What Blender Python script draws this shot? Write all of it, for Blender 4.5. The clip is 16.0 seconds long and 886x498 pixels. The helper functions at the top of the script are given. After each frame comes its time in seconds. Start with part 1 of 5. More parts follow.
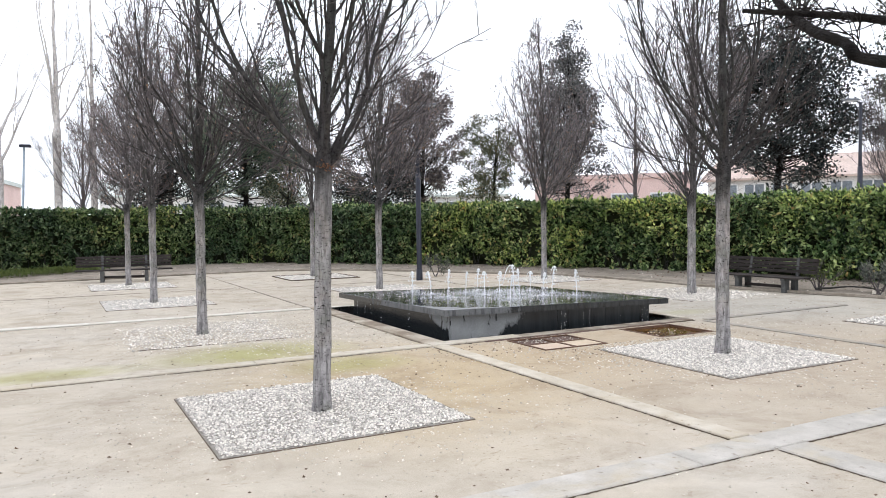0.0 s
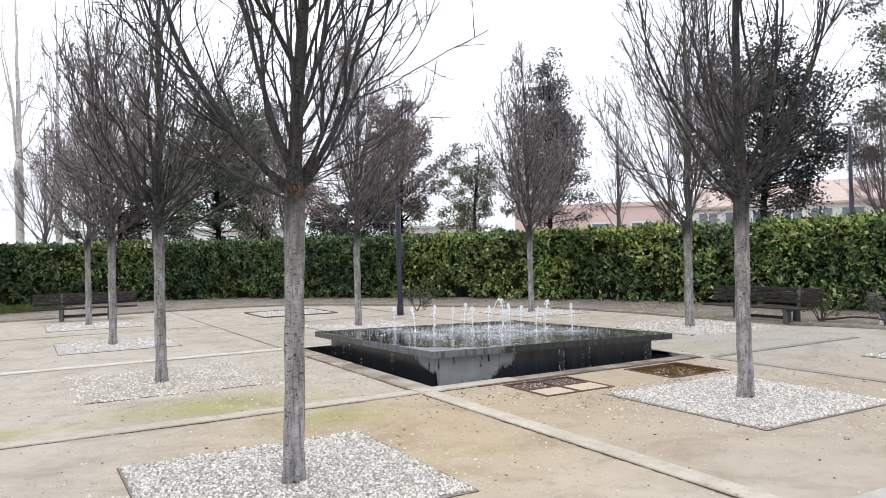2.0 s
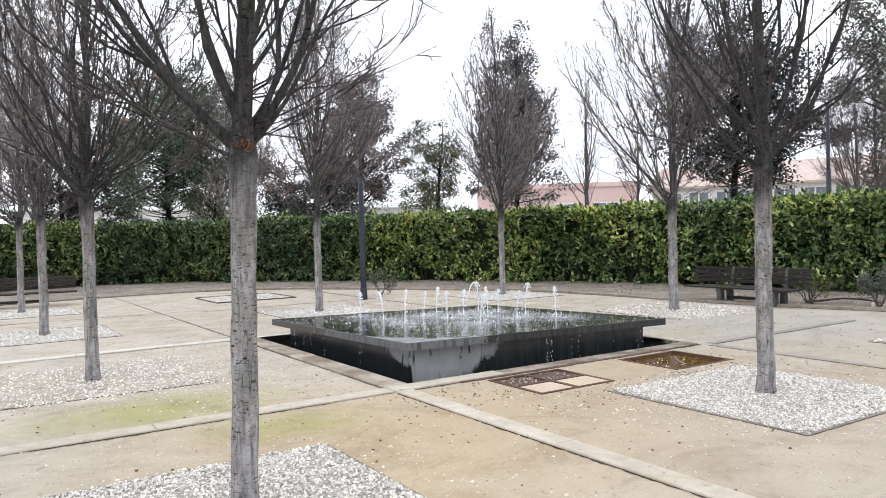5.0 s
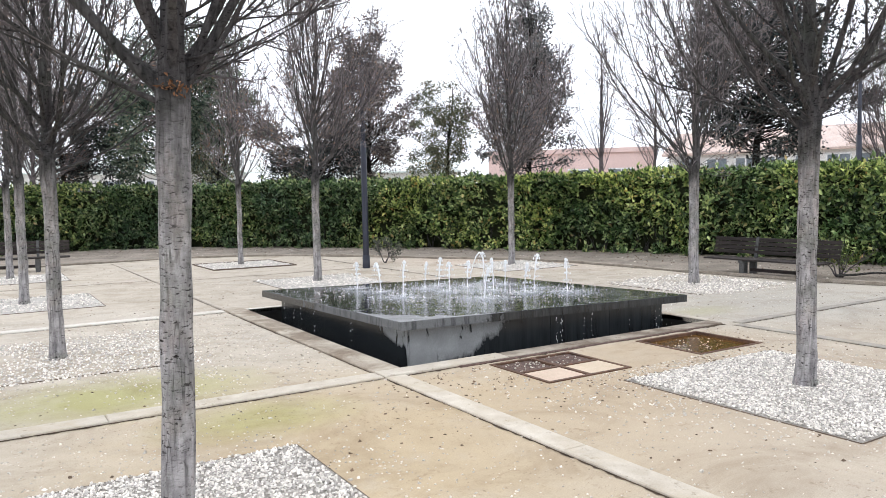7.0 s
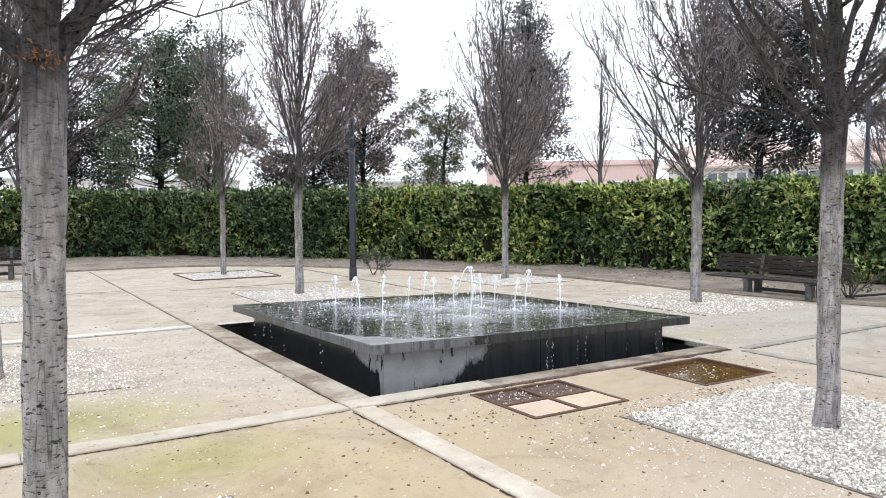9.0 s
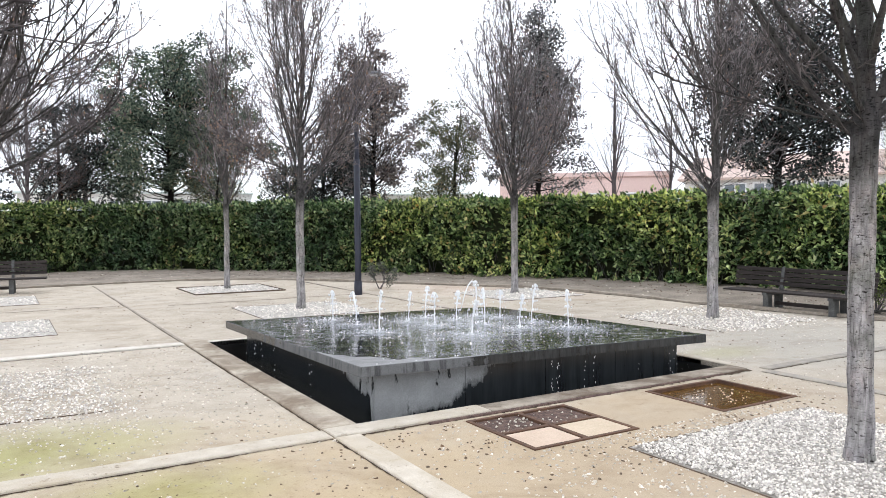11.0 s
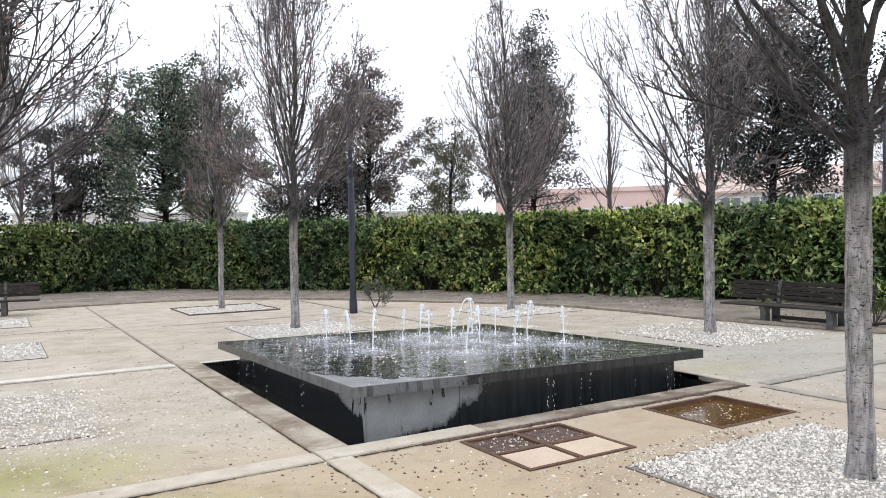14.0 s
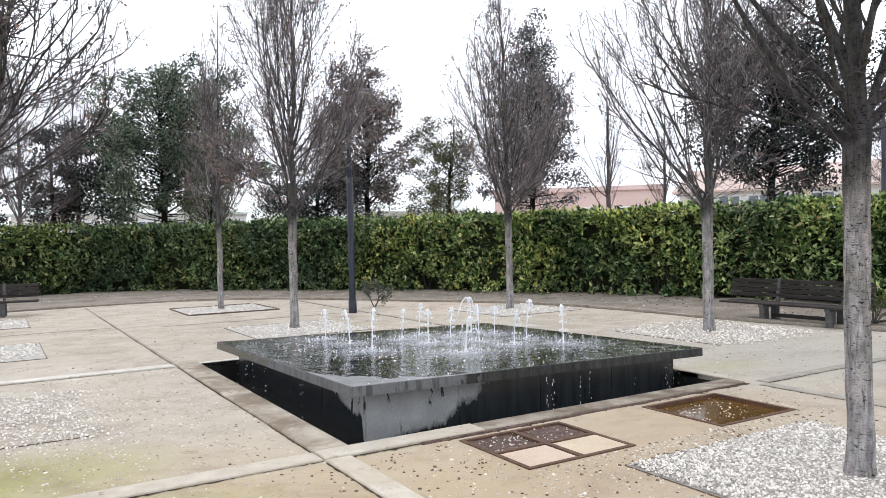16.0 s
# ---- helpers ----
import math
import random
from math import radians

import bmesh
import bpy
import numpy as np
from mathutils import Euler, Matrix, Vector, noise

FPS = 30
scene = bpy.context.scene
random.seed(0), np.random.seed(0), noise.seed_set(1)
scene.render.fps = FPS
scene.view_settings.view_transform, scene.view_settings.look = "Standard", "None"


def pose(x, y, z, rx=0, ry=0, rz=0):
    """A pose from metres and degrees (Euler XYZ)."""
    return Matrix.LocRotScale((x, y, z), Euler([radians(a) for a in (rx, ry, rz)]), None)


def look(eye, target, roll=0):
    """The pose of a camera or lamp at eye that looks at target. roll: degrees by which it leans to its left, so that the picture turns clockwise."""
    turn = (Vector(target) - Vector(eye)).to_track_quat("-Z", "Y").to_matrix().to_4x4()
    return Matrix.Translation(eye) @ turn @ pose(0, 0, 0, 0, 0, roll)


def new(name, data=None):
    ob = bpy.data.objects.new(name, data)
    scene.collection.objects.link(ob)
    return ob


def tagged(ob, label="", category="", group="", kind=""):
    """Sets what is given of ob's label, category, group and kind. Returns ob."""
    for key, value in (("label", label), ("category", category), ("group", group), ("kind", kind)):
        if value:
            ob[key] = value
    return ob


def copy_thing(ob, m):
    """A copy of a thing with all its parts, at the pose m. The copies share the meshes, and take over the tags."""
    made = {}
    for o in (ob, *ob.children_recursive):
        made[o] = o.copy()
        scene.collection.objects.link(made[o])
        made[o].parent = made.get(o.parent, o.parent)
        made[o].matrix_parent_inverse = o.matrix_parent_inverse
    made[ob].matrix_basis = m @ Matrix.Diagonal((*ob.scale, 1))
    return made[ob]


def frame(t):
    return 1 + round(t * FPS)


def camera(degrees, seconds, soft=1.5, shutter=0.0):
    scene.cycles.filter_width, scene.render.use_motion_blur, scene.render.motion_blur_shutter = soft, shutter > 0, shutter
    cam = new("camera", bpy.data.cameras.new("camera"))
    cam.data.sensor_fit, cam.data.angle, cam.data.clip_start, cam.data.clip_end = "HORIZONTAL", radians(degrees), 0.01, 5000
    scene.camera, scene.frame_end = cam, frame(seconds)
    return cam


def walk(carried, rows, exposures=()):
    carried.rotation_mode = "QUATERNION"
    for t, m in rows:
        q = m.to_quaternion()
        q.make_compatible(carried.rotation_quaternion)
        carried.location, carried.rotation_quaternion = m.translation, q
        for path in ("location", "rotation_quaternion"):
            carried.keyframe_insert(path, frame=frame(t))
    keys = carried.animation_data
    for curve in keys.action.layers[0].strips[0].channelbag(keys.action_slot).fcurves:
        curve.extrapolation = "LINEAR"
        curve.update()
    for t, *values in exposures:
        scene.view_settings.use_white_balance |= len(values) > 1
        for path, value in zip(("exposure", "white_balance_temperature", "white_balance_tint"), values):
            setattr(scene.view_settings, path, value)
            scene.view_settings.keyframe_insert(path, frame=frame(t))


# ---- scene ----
cam = camera(61.6, 16.0, soft=0.6)
PATH = [
    (0, (-6.884, -11.128, 1.597), (-5.944, -9.364, 1.521), -0.8),
    (0.5, (-6.76, -10.871, 1.59), (-5.752, -9.145, 1.51), -0.2),
    (1, (-6.713, -10.607, 1.603), (-5.683, -8.893, 1.574), -1.0),
    (1.5, (-6.646, -10.404, 1.593), (-5.654, -8.668, 1.539), -1.6),
    (2, (-6.54, -10.228, 1.603), (-5.544, -8.494, 1.61), -1.4),
    (2.5, (-6.468, -10.074, 1.589), (-5.453, -8.352, 1.543), -0.9),
    (3, (-6.425, -9.845, 1.601), (-5.345, -8.162, 1.597), -2.0),
    (3.5, (-6.385, -9.681, 1.595), (-5.295, -8.006, 1.533), -1.6),
    (3.7, (-6.346, -9.611, 1.579), (-5.305, -7.904, 1.531), -1.5),
    (5.8, (-5.959, -8.903, 1.556), (-4.844, -7.243, 1.506), -1.5),
    (6, (-5.891, -8.838, 1.562), (-4.787, -7.171, 1.498), -1.6),
    (6.5, (-5.685, -8.63, 1.572), (-4.596, -6.952, 1.56), -1.2),
    (7, (-5.567, -8.522, 1.567), (-4.509, -6.831, 1.431), -1.1),
    (7.5, (-5.457, -8.334, 1.568), (-4.306, -6.702, 1.473), -1.6),
    (8, (-5.361, -8.194, 1.563), (-4.204, -6.567, 1.436), -1.9),
    (8.5, (-5.201, -8.086, 1.554), (-4.096, -6.423, 1.444), -1.1),
    (9, (-5.028, -8.007, 1.557), (-3.966, -6.316, 1.45), -0.3),
    (9.2, (-4.974, -7.984, 1.547), (-3.891, -6.309, 1.407), -0.6),
    (11.3, (-4.591, -7.682, 1.542), (-3.566, -5.966, 1.481), -0.5),
    (11.5, (-4.569, -7.676, 1.545), (-3.535, -5.965, 1.491), -0.4),
    (12, (-4.564, -7.676, 1.54), (-3.565, -5.944, 1.503), -0.5),
    (12.5, (-4.558, -7.683, 1.541), (-3.542, -5.96, 1.56), -0.6),
    (13, (-4.554, -7.681, 1.542), (-3.564, -5.943, 1.521), -0.5),
    (13.5, (-4.56, -7.676, 1.543), (-3.529, -5.962, 1.531), -0.9),
    (14, (-4.56, -7.664, 1.542), (-3.525, -5.953, 1.515), -1.1),
    (14.5, (-4.556, -7.668, 1.543), (-3.523, -5.955, 1.518), -1.1),
    (15, (-4.557, -7.654, 1.542), (-3.517, -5.945, 1.514), -1.2),
    (15.5, (-4.562, -7.663, 1.541), (-3.523, -5.954, 1.512), -1.1),
    (16, (-4.556, -7.663, 1.536), (-3.519, -5.953, 1.508), -1.3),
]
walk(cam, [(t, look(eye, target, roll)) for t, eye, target, roll in PATH], [(0.0, -0.08), (1.0, -0.10), (2.0, -0.12), (3.5, -0.06), (6.5, 0.0), (7.5, 0.08), (9.0, 0.12), (11.5, 0.02), (12.5, -0.06), (16.0, -0.07)])

# ---- light: an overcast winter day ----
world = bpy.data.worlds.new("overcast_sky")
scene.world = world
world.use_nodes = True
wn, wl = world.node_tree.nodes, world.node_tree.links
wn.clear()
sky = wn.new("ShaderNodeTexSky")
sky.sky_type, sky.sun_disc = "NISHITA", False
sky.sun_elevation, sky.sun_rotation = radians(42), radians(200)
sky.air_density, sky.dust_density, sky.ozone_density = 1.0, 4.0, 1.0
grey = wn.new("ShaderNodeHueSaturation")
grey.inputs["Saturation"].default_value = 0.10
cloud = wn.new("ShaderNodeMix")
cloud.data_type = "RGBA"
cloud.inputs[0].default_value = 0.80
cloud.inputs[7].default_value = (11.95, 12.5, 13.75, 1)
wbg = wn.new("ShaderNodeBackground")
wbg.inputs["Strength"].default_value = 0.150
wout = wn.new("ShaderNodeOutputWorld")
wl.new(sky.outputs[0], grey.inputs["Color"])
wl.new(grey.outputs[0], cloud.inputs[6])
wl.new(cloud.outputs[2], wbg.inputs["Color"])
wl.new(wbg.outputs[0], wout.inputs["Surface"])
sun = new("sun", bpy.data.lights.new("sun", "SUN"))
sun.data.energy, sun.data.angle, sun.data.color = 0.9, radians(25), (1.0, 0.96, 0.9)
sun.matrix_world = pose(0, 0, 20, 48, 0, 160)
scene.view_settings.exposure = 0.0

# ---- materials ----
def nodes_of(name):
    m = bpy.data.materials.new(name)
    m.use_nodes = True
    t = m.node_tree
    bsdf = t.nodes["Principled BSDF"]
    return m, t.nodes, t.links, bsdf


def noise_node(n, l, co, scale, detail=5, rough=0.6, dist=0.0):
    k = n.new("ShaderNodeTexNoise")
    k.inputs["Scale"].default_value, k.inputs["Detail"].default_value = scale, detail
    k.inputs["Roughness"].default_value, k.inputs["Distortion"].default_value = rough, dist
    l.new(co, k.inputs["Vector"])
    return k.outputs["Fac"]


def ramp(n, l, fac, stops):
    r = n.new("ShaderNodeValToRGB")
    while len(r.color_ramp.elements) < len(stops):
        r.color_ramp.elements.new(0.5)
    for e, (p, c) in zip(r.color_ramp.elements, stops):
        e.position, e.color = p, (*c, 1) if len(c) == 3 else c
    l.new(fac, r.inputs["Fac"])
    return r.outputs["Color"]


def mix(n, l, fac, a, b, mode="MIX"):
    k = n.new("ShaderNodeMix")
    k.data_type, k.blend_type = "RGBA", mode
    for sock, v in ((k.inputs[0], fac), (k.inputs[6], a), (k.inputs[7], b)):
        if isinstance(v, (int, float)):
            sock.default_value = v
        elif isinstance(v, tuple):
            sock.default_value = (*v, 1)
        else:
            l.new(v, sock)
    return k.outputs[2]


def math_node(n, l, op, a, b=0.0, clamp=False):
    k = n.new("ShaderNodeMath")
    k.operation, k.use_clamp = op, clamp
    for sock, v in zip(k.inputs, (a, b)):
        if isinstance(v, (int, float)):
            sock.default_value = v
        else:
            l.new(v, sock)
    return k.outputs[0]


def bump_to(n, l, bsdf, height, strength, dist=0.01, sock="Normal"):
    b = n.new("ShaderNodeBump")
    b.inputs["Strength"].default_value, b.inputs["Distance"].default_value = strength, dist
    l.new(height, b.inputs["Height"])
    l.new(b.outputs[0], bsdf.inputs[sock])


def coords(n, kind="Object"):
    return n.new("ShaderNodeTexCoord").outputs[kind]


def stretched(n, l, co, s):
    k = n.new("ShaderNodeMapping")
    k.inputs["Scale"].default_value = s
    l.new(co, k.inputs["Vector"])
    return k.outputs[0]


def surface(name, dark, light, scale=4.0, fine=60.0, rough=0.85, bump=0.3, dist=0.006, metal=0.0, stretch=(1, 1, 1), vary=0.0, speck=None, grain=0.35, spec=0.5):
    """A plain worn surface: two colours in soft patches, fine grain, relief; vary: from one object or island to the next."""
    m, n, l, bsdf = nodes_of(name)
    co = stretched(n, l, coords(n), stretch)
    big = noise_node(n, l, co, scale, 6, 0.62, 0.4)
    small = noise_node(n, l, co, fine, 4, 0.7)
    col = ramp(n, l, big, [(0.32, dark), (0.68, light)])
    tone = ramp(n, l, small, [(0.3, (1 - grain,) * 3), (0.7, (1 + 0.7 * grain,) * 3)])
    col = mix(n, l, 1.0, col, tone, "MULTIPLY")
    if speck:
        sp = ramp(n, l, noise_node(n, l, co, fine * 1.7, 2, 0.5), [(0.66, (0, 0, 0)), (0.72, (1, 1, 1))])
        col = mix(n, l, sp, col, speck)
    if vary:
        g = n.new("ShaderNodeNewGeometry").outputs["Random Per Island"]
        o = n.new("ShaderNodeObjectInfo").outputs["Random"]
        r = math_node(n, l, "FRACT", math_node(n, l, "ADD", g, o))
        v = math_node(n, l, "ADD", math_node(n, l, "MULTIPLY", r, 2 * vary), 1 - vary)
        col = mix(n, l, 1.0, col, v, "MULTIPLY")
    l.new(col, bsdf.inputs["Base Color"])
    bsdf.inputs["Roughness"].default_value, bsdf.inputs["Metallic"].default_value = rough, metal
    bsdf.inputs["Specular IOR Level"].default_value = spec
    bump_to(n, l, bsdf, math_node(n, l, "ADD", big, small), bump, dist)
    return m


def blob(n, l, co, x, y, rx, ry):
    """A soft stain round (x, y), 1 in the middle to 0 at its rim, with a ragged outline."""
    k = n.new("ShaderNodeMapping")
    k.vector_type = "TEXTURE"
    k.inputs["Location"].default_value, k.inputs["Scale"].default_value = (x, y, 0), (rx, ry, 1)
    l.new(co, k.inputs["Vector"])
    g = n.new("ShaderNodeTexGradient")
    g.gradient_type = "SPHERICAL"
    l.new(k.outputs[0], g.inputs[0])
    rag = noise_node(n, l, co, 2.2, 6, 0.7)
    return math_node(n, l, "MULTIPLY", math_node(n, l, "MULTIPLY", g.outputs["Fac"], rag), 2.6, True)


def sand_ground():
    m, n, l, bsdf = nodes_of("compacted_sand")
    co = coords(n)
    big = noise_node(n, l, co, 0.35, 6, 0.6, 0.6)
    mid = noise_node(n, l, co, 2.3, 7, 0.65, 0.3)
    fine = noise_node(n, l, co, 120, 4, 0.7)
    col = ramp(n, l, big, [(0.3, (0.42, 0.36, 0.28)), (0.55, (0.49, 0.43, 0.35)), (0.72, (0.47, 0.43, 0.38))])
    col = mix(n, l, 0.45, col, ramp(n, l, mid, [(0.3, (0.33, 0.28, 0.22)), (0.7, (0.60, 0.55, 0.47))]))
    for x, y, rx, ry, c in ((-1.2, -4.2, 3.0, 2.2, (0.40, 0.305, 0.195)), (-3.6, -4.4, 2.6, 3.0, (0.44, 0.345, 0.22)), (0.8, -3.3, 1.6, 0.9, (0.40, 0.305, 0.195)), (6.0, 7.5, 3.5, 5.0, (0.52, 0.42, 0.34)), (4.6, -2.2, 4.6, 3.6, (0.40, 0.37, 0.32)), (1.2, -6.2, 5.0, 3.6, (0.415, 0.345, 0.265))):
        col = mix(n, l, math_node(n, l, "MULTIPLY", blob(n, l, co, x, y, rx, ry), 0.95), col, c)
    for x, y, rx, ry, much in ((-4.7, -2.0, 1.5, 0.9, 0.75), (-3.9, -3.3, 0.9, 0.6, 0.6), (-7.0, -2.2, 1.2, 0.5, 0.6), (2.6, -2.0, 0.8, 0.4, 0.3)):
        col = mix(n, l, math_node(n, l, "MULTIPLY", blob(n, l, co, x, y, rx, ry), much), col, (0.32, 0.31, 0.10))
    grain = ramp(n, l, fine, [(0.3, (0.80, 0.80, 0.80)), (0.7, (1.14, 1.14, 1.14))])
    col = mix(n, l, 1.0, col, grain, "MULTIPLY")
    dots = ramp(n, l, noise_node(n, l, co, 34, 3, 0.55), [(0.32, (0.42, 0.36, 0.30)), (0.37, (1, 1, 1))])
    damp = ramp(n, l, noise_node(n, l, co, 0.8, 4, 0.6), [(0.45, (0, 0, 0)), (0.6, (1, 1, 1))])
    col = mix(n, l, math_node(n, l, "MULTIPLY", damp, 0.8), col, mix(n, l, 1.0, col, dots, "MULTIPLY"))
    streak = ramp(n, l, noise_node(n, l, co, 6.5, 6, 0.72, 1.2), [(0.30, (0.66, 0.60, 0.54)), (0.40, (1, 1, 1))])
    col = mix(n, l, 0.8, col, mix(n, l, 1.0, col, streak, "MULTIPLY"))
    scuff = noise_node(n, l, stretched(n, l, co, (1, 1.15, 1)), 1.1, 8, 0.72, 0.8)
    col = mix(n, l, 1.0, col, ramp(n, l, scuff, [(0.34, (0.80, 0.77, 0.74)), (0.50, (1, 1, 1)), (0.72, (1.10, 1.10, 1.10))]), "MULTIPLY")
    l.new(col, bsdf.inputs["Base Color"])
    bsdf.inputs["Roughness"].default_value = 0.93
    bump_to(n, l, bsdf, math_node(n, l, "ADD", math_node(n, l, "MULTIPLY", mid, 3.0), fine), 0.28, 0.012)
    return m


def dirty_band(name, dark, light, dirt, much, bump=0.25):
    """Concrete with sand trodden over it in ragged patches and small dark stains."""
    m, n, l, bsdf = nodes_of(name)
    geo = n.new("ShaderNodeNewGeometry").outputs["Position"]
    big = noise_node(n, l, geo, 2.0, 6, 0.65, 0.5)
    fine = noise_node(n, l, geo, 110, 4, 0.7)
    col = ramp(n, l, noise_node(n, l, geo, 4.5, 6, 0.6), [(0.32, dark), (0.68, light)])
    v = math_node(n, l, "ADD", math_node(n, l, "MULTIPLY", n.new("ShaderNodeObjectInfo").outputs["Random"], 0.14), 0.93)
    col = mix(n, l, 1.0, col, v, "MULTIPLY")
    col = mix(n, l, ramp(n, l, big, [(0.62 - 0.3 * much, (0, 0, 0)), (0.80 - 0.3 * much, (0.9, 0.9, 0.9))]), col, dirt)
    spots = ramp(n, l, noise_node(n, l, geo, 13, 5, 0.7), [(0.30, (0.45, 0.40, 0.35)), (0.40, (1, 1, 1))])
    col = mix(n, l, 0.8, col, mix(n, l, 1.0, col, spots, "MULTIPLY"))
    col = mix(n, l, 1.0, col, ramp(n, l, fine, [(0.3, (0.86, 0.86, 0.86)), (0.7, (1.1, 1.1, 1.1))]), "MULTIPLY")
    l.new(col, bsdf.inputs["Base Color"])
    bsdf.inputs["Roughness"].default_value = 0.88
    bump_to(n, l, bsdf, math_node(n, l, "ADD", big, fine), bump, 0.004)
    return m


def bark(name, dark, light, moss=(0.13, 0.15, 0.09), upper=None):
    m, n, l, bsdf = nodes_of(name)
    co = coords(n)
    long = noise_node(n, l, stretched(n, l, co, (1, 1, 0.16)), 26, 6, 0.65, 0.6)
    ring = noise_node(n, l, stretched(n, l, co, (1.0, 1.0, 2.7)), 30, 4, 0.6, 0.6)
    split = noise_node(n, l, stretched(n, l, co, (1, 1, 0.09)), 13, 3, 0.5, 0.5)
    patch = noise_node(n, l, co, 3.0, 5, 0.6)
    col = ramp(n, l, long, [(0.30, dark), (0.62, light)])
    col = mix(n, l, math_node(n, l, "MULTIPLY", ramp(n, l, patch, [(0.45, (0, 0, 0)), (0.7, (1, 1, 1))]), 0.5), col, moss)
    marks = ramp(n, l, ring, [(0.365, (0.10, 0.09, 0.085)), (0.43, (1, 1, 1))])
    crack = ramp(n, l, split, [(0.485, (1, 1, 1)), (0.5, (0.22, 0.21, 0.20)), (0.515, (1, 1, 1))])
    where = ramp(n, l, noise_node(n, l, co, 4.5, 3, 0.5), [(0.42, (0, 0, 0)), (0.56, (1, 1, 1))])
    col = mix(n, l, math_node(n, l, "MULTIPLY", where, 0.8), col, mix(n, l, 1.0, col, crack, "MULTIPLY"))
    dense = ramp(n, l, noise_node(n, l, co, 3.7, 3, 0.5), [(0.36, (0.45, 0.45, 0.45)), (0.58, (1, 1, 1))])
    col = mix(n, l, dense, col, mix(n, l, 1.0, col, marks, "MULTIPLY"))
    worn = ramp(n, l, noise_node(n, l, stretched(n, l, co, (1, 1, 0.5)), 7, 4, 0.6, 0.8), [(0.50, (0, 0, 0)), (0.62, (1, 1, 1))])
    col = mix(n, l, math_node(n, l, "MULTIPLY", worn, 0.35), col, mix(n, l, 1.0, col, (1.14, 0.98, 0.90), "MULTIPLY"))
    blot = ramp(n, l, noise_node(n, l, co, 9, 5, 0.65), [(0.34, (0.72, 0.70, 0.71)), (0.66, (1.16, 1.14, 1.13))])
    col = mix(n, l, 1.0, col, blot, "MULTIPLY")
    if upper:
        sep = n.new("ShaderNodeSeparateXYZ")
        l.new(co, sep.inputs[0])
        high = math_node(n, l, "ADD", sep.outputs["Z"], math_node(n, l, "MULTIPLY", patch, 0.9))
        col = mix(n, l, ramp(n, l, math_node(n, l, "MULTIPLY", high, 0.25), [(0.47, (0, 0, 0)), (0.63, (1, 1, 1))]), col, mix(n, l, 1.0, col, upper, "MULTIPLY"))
    l.new(col, bsdf.inputs["Base Color"])
    bsdf.inputs["Roughness"].default_value, bsdf.inputs["Specular IOR Level"].default_value = 0.9, 0.12
    bump_to(n, l, bsdf, math_node(n, l, "ADD", long, math_node(n, l, "MULTIPLY", ring, 0.8)), 0.9, 0.02)
    return m


def foliage(name, stops, patch_dark, gloss=0.45, patch_scale=1.1, sheer=0.25, lively=None, pale_region=None, dark_region=None, shine=0.25):
    m, n, l, bsdf = nodes_of(name)
    g = n.new("ShaderNodeNewGeometry").outputs["Random Per Island"]
    co = coords(n)
    col = ramp(n, l, g, stops)
    p = noise_node(n, l, co, patch_scale, 4, 0.6)
    col = mix(n, l, ramp(n, l, p, [(0.38, (1, 1, 1)), (0.60, (0, 0, 0))]), col, mix(n, l, 1.0, col, patch_dark, "MULTIPLY"))
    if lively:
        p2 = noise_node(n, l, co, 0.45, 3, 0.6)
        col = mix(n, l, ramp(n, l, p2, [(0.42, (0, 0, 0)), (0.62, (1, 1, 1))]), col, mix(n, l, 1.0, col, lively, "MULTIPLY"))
    # Paler and darker ends: brightness put into the leaf colour by place.
    for region in (pale_region, dark_region):
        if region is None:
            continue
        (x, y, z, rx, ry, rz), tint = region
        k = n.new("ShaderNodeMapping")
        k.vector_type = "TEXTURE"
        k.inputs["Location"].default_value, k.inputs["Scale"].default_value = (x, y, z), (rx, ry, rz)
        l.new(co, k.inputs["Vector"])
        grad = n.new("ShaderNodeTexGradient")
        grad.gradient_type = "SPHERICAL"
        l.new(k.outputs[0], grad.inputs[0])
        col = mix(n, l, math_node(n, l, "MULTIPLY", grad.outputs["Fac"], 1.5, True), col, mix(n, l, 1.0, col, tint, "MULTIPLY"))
    l.new(col, bsdf.inputs["Base Color"])
    bsdf.inputs["Roughness"].default_value, bsdf.inputs["Specular IOR Level"].default_value = gloss, shine
    tr = n.new("ShaderNodeBsdfTranslucent")
    l.new(col, tr.inputs["Color"])
    ms = n.new("ShaderNodeMixShader")
    ms.inputs[0].default_value = sheer
    l.new(bsdf.outputs[0], ms.inputs[1])
    l.new(tr.outputs[0], ms.inputs[2])
    l.new(ms.outputs[0], n["Material Output"].inputs["Surface"])
    return m


JETS = ((-0.95, 1.23, .36), (-0.92, 0.55, .38), (-1.0, -0.23, .44), (-0.19, 0.59, .36), (0.2, 0.84, .40), (-0.13, 0.02, .38), (0.4, 0.38, .36), (-0.25, -0.98, .36), (0.96, 0.74, .46), (0.42, -0.24, .42), (1.09, 0.38, .34), (0.55, -0.77, .38), (1.07, -0.33, .46), (1.1, -0.99, .42))


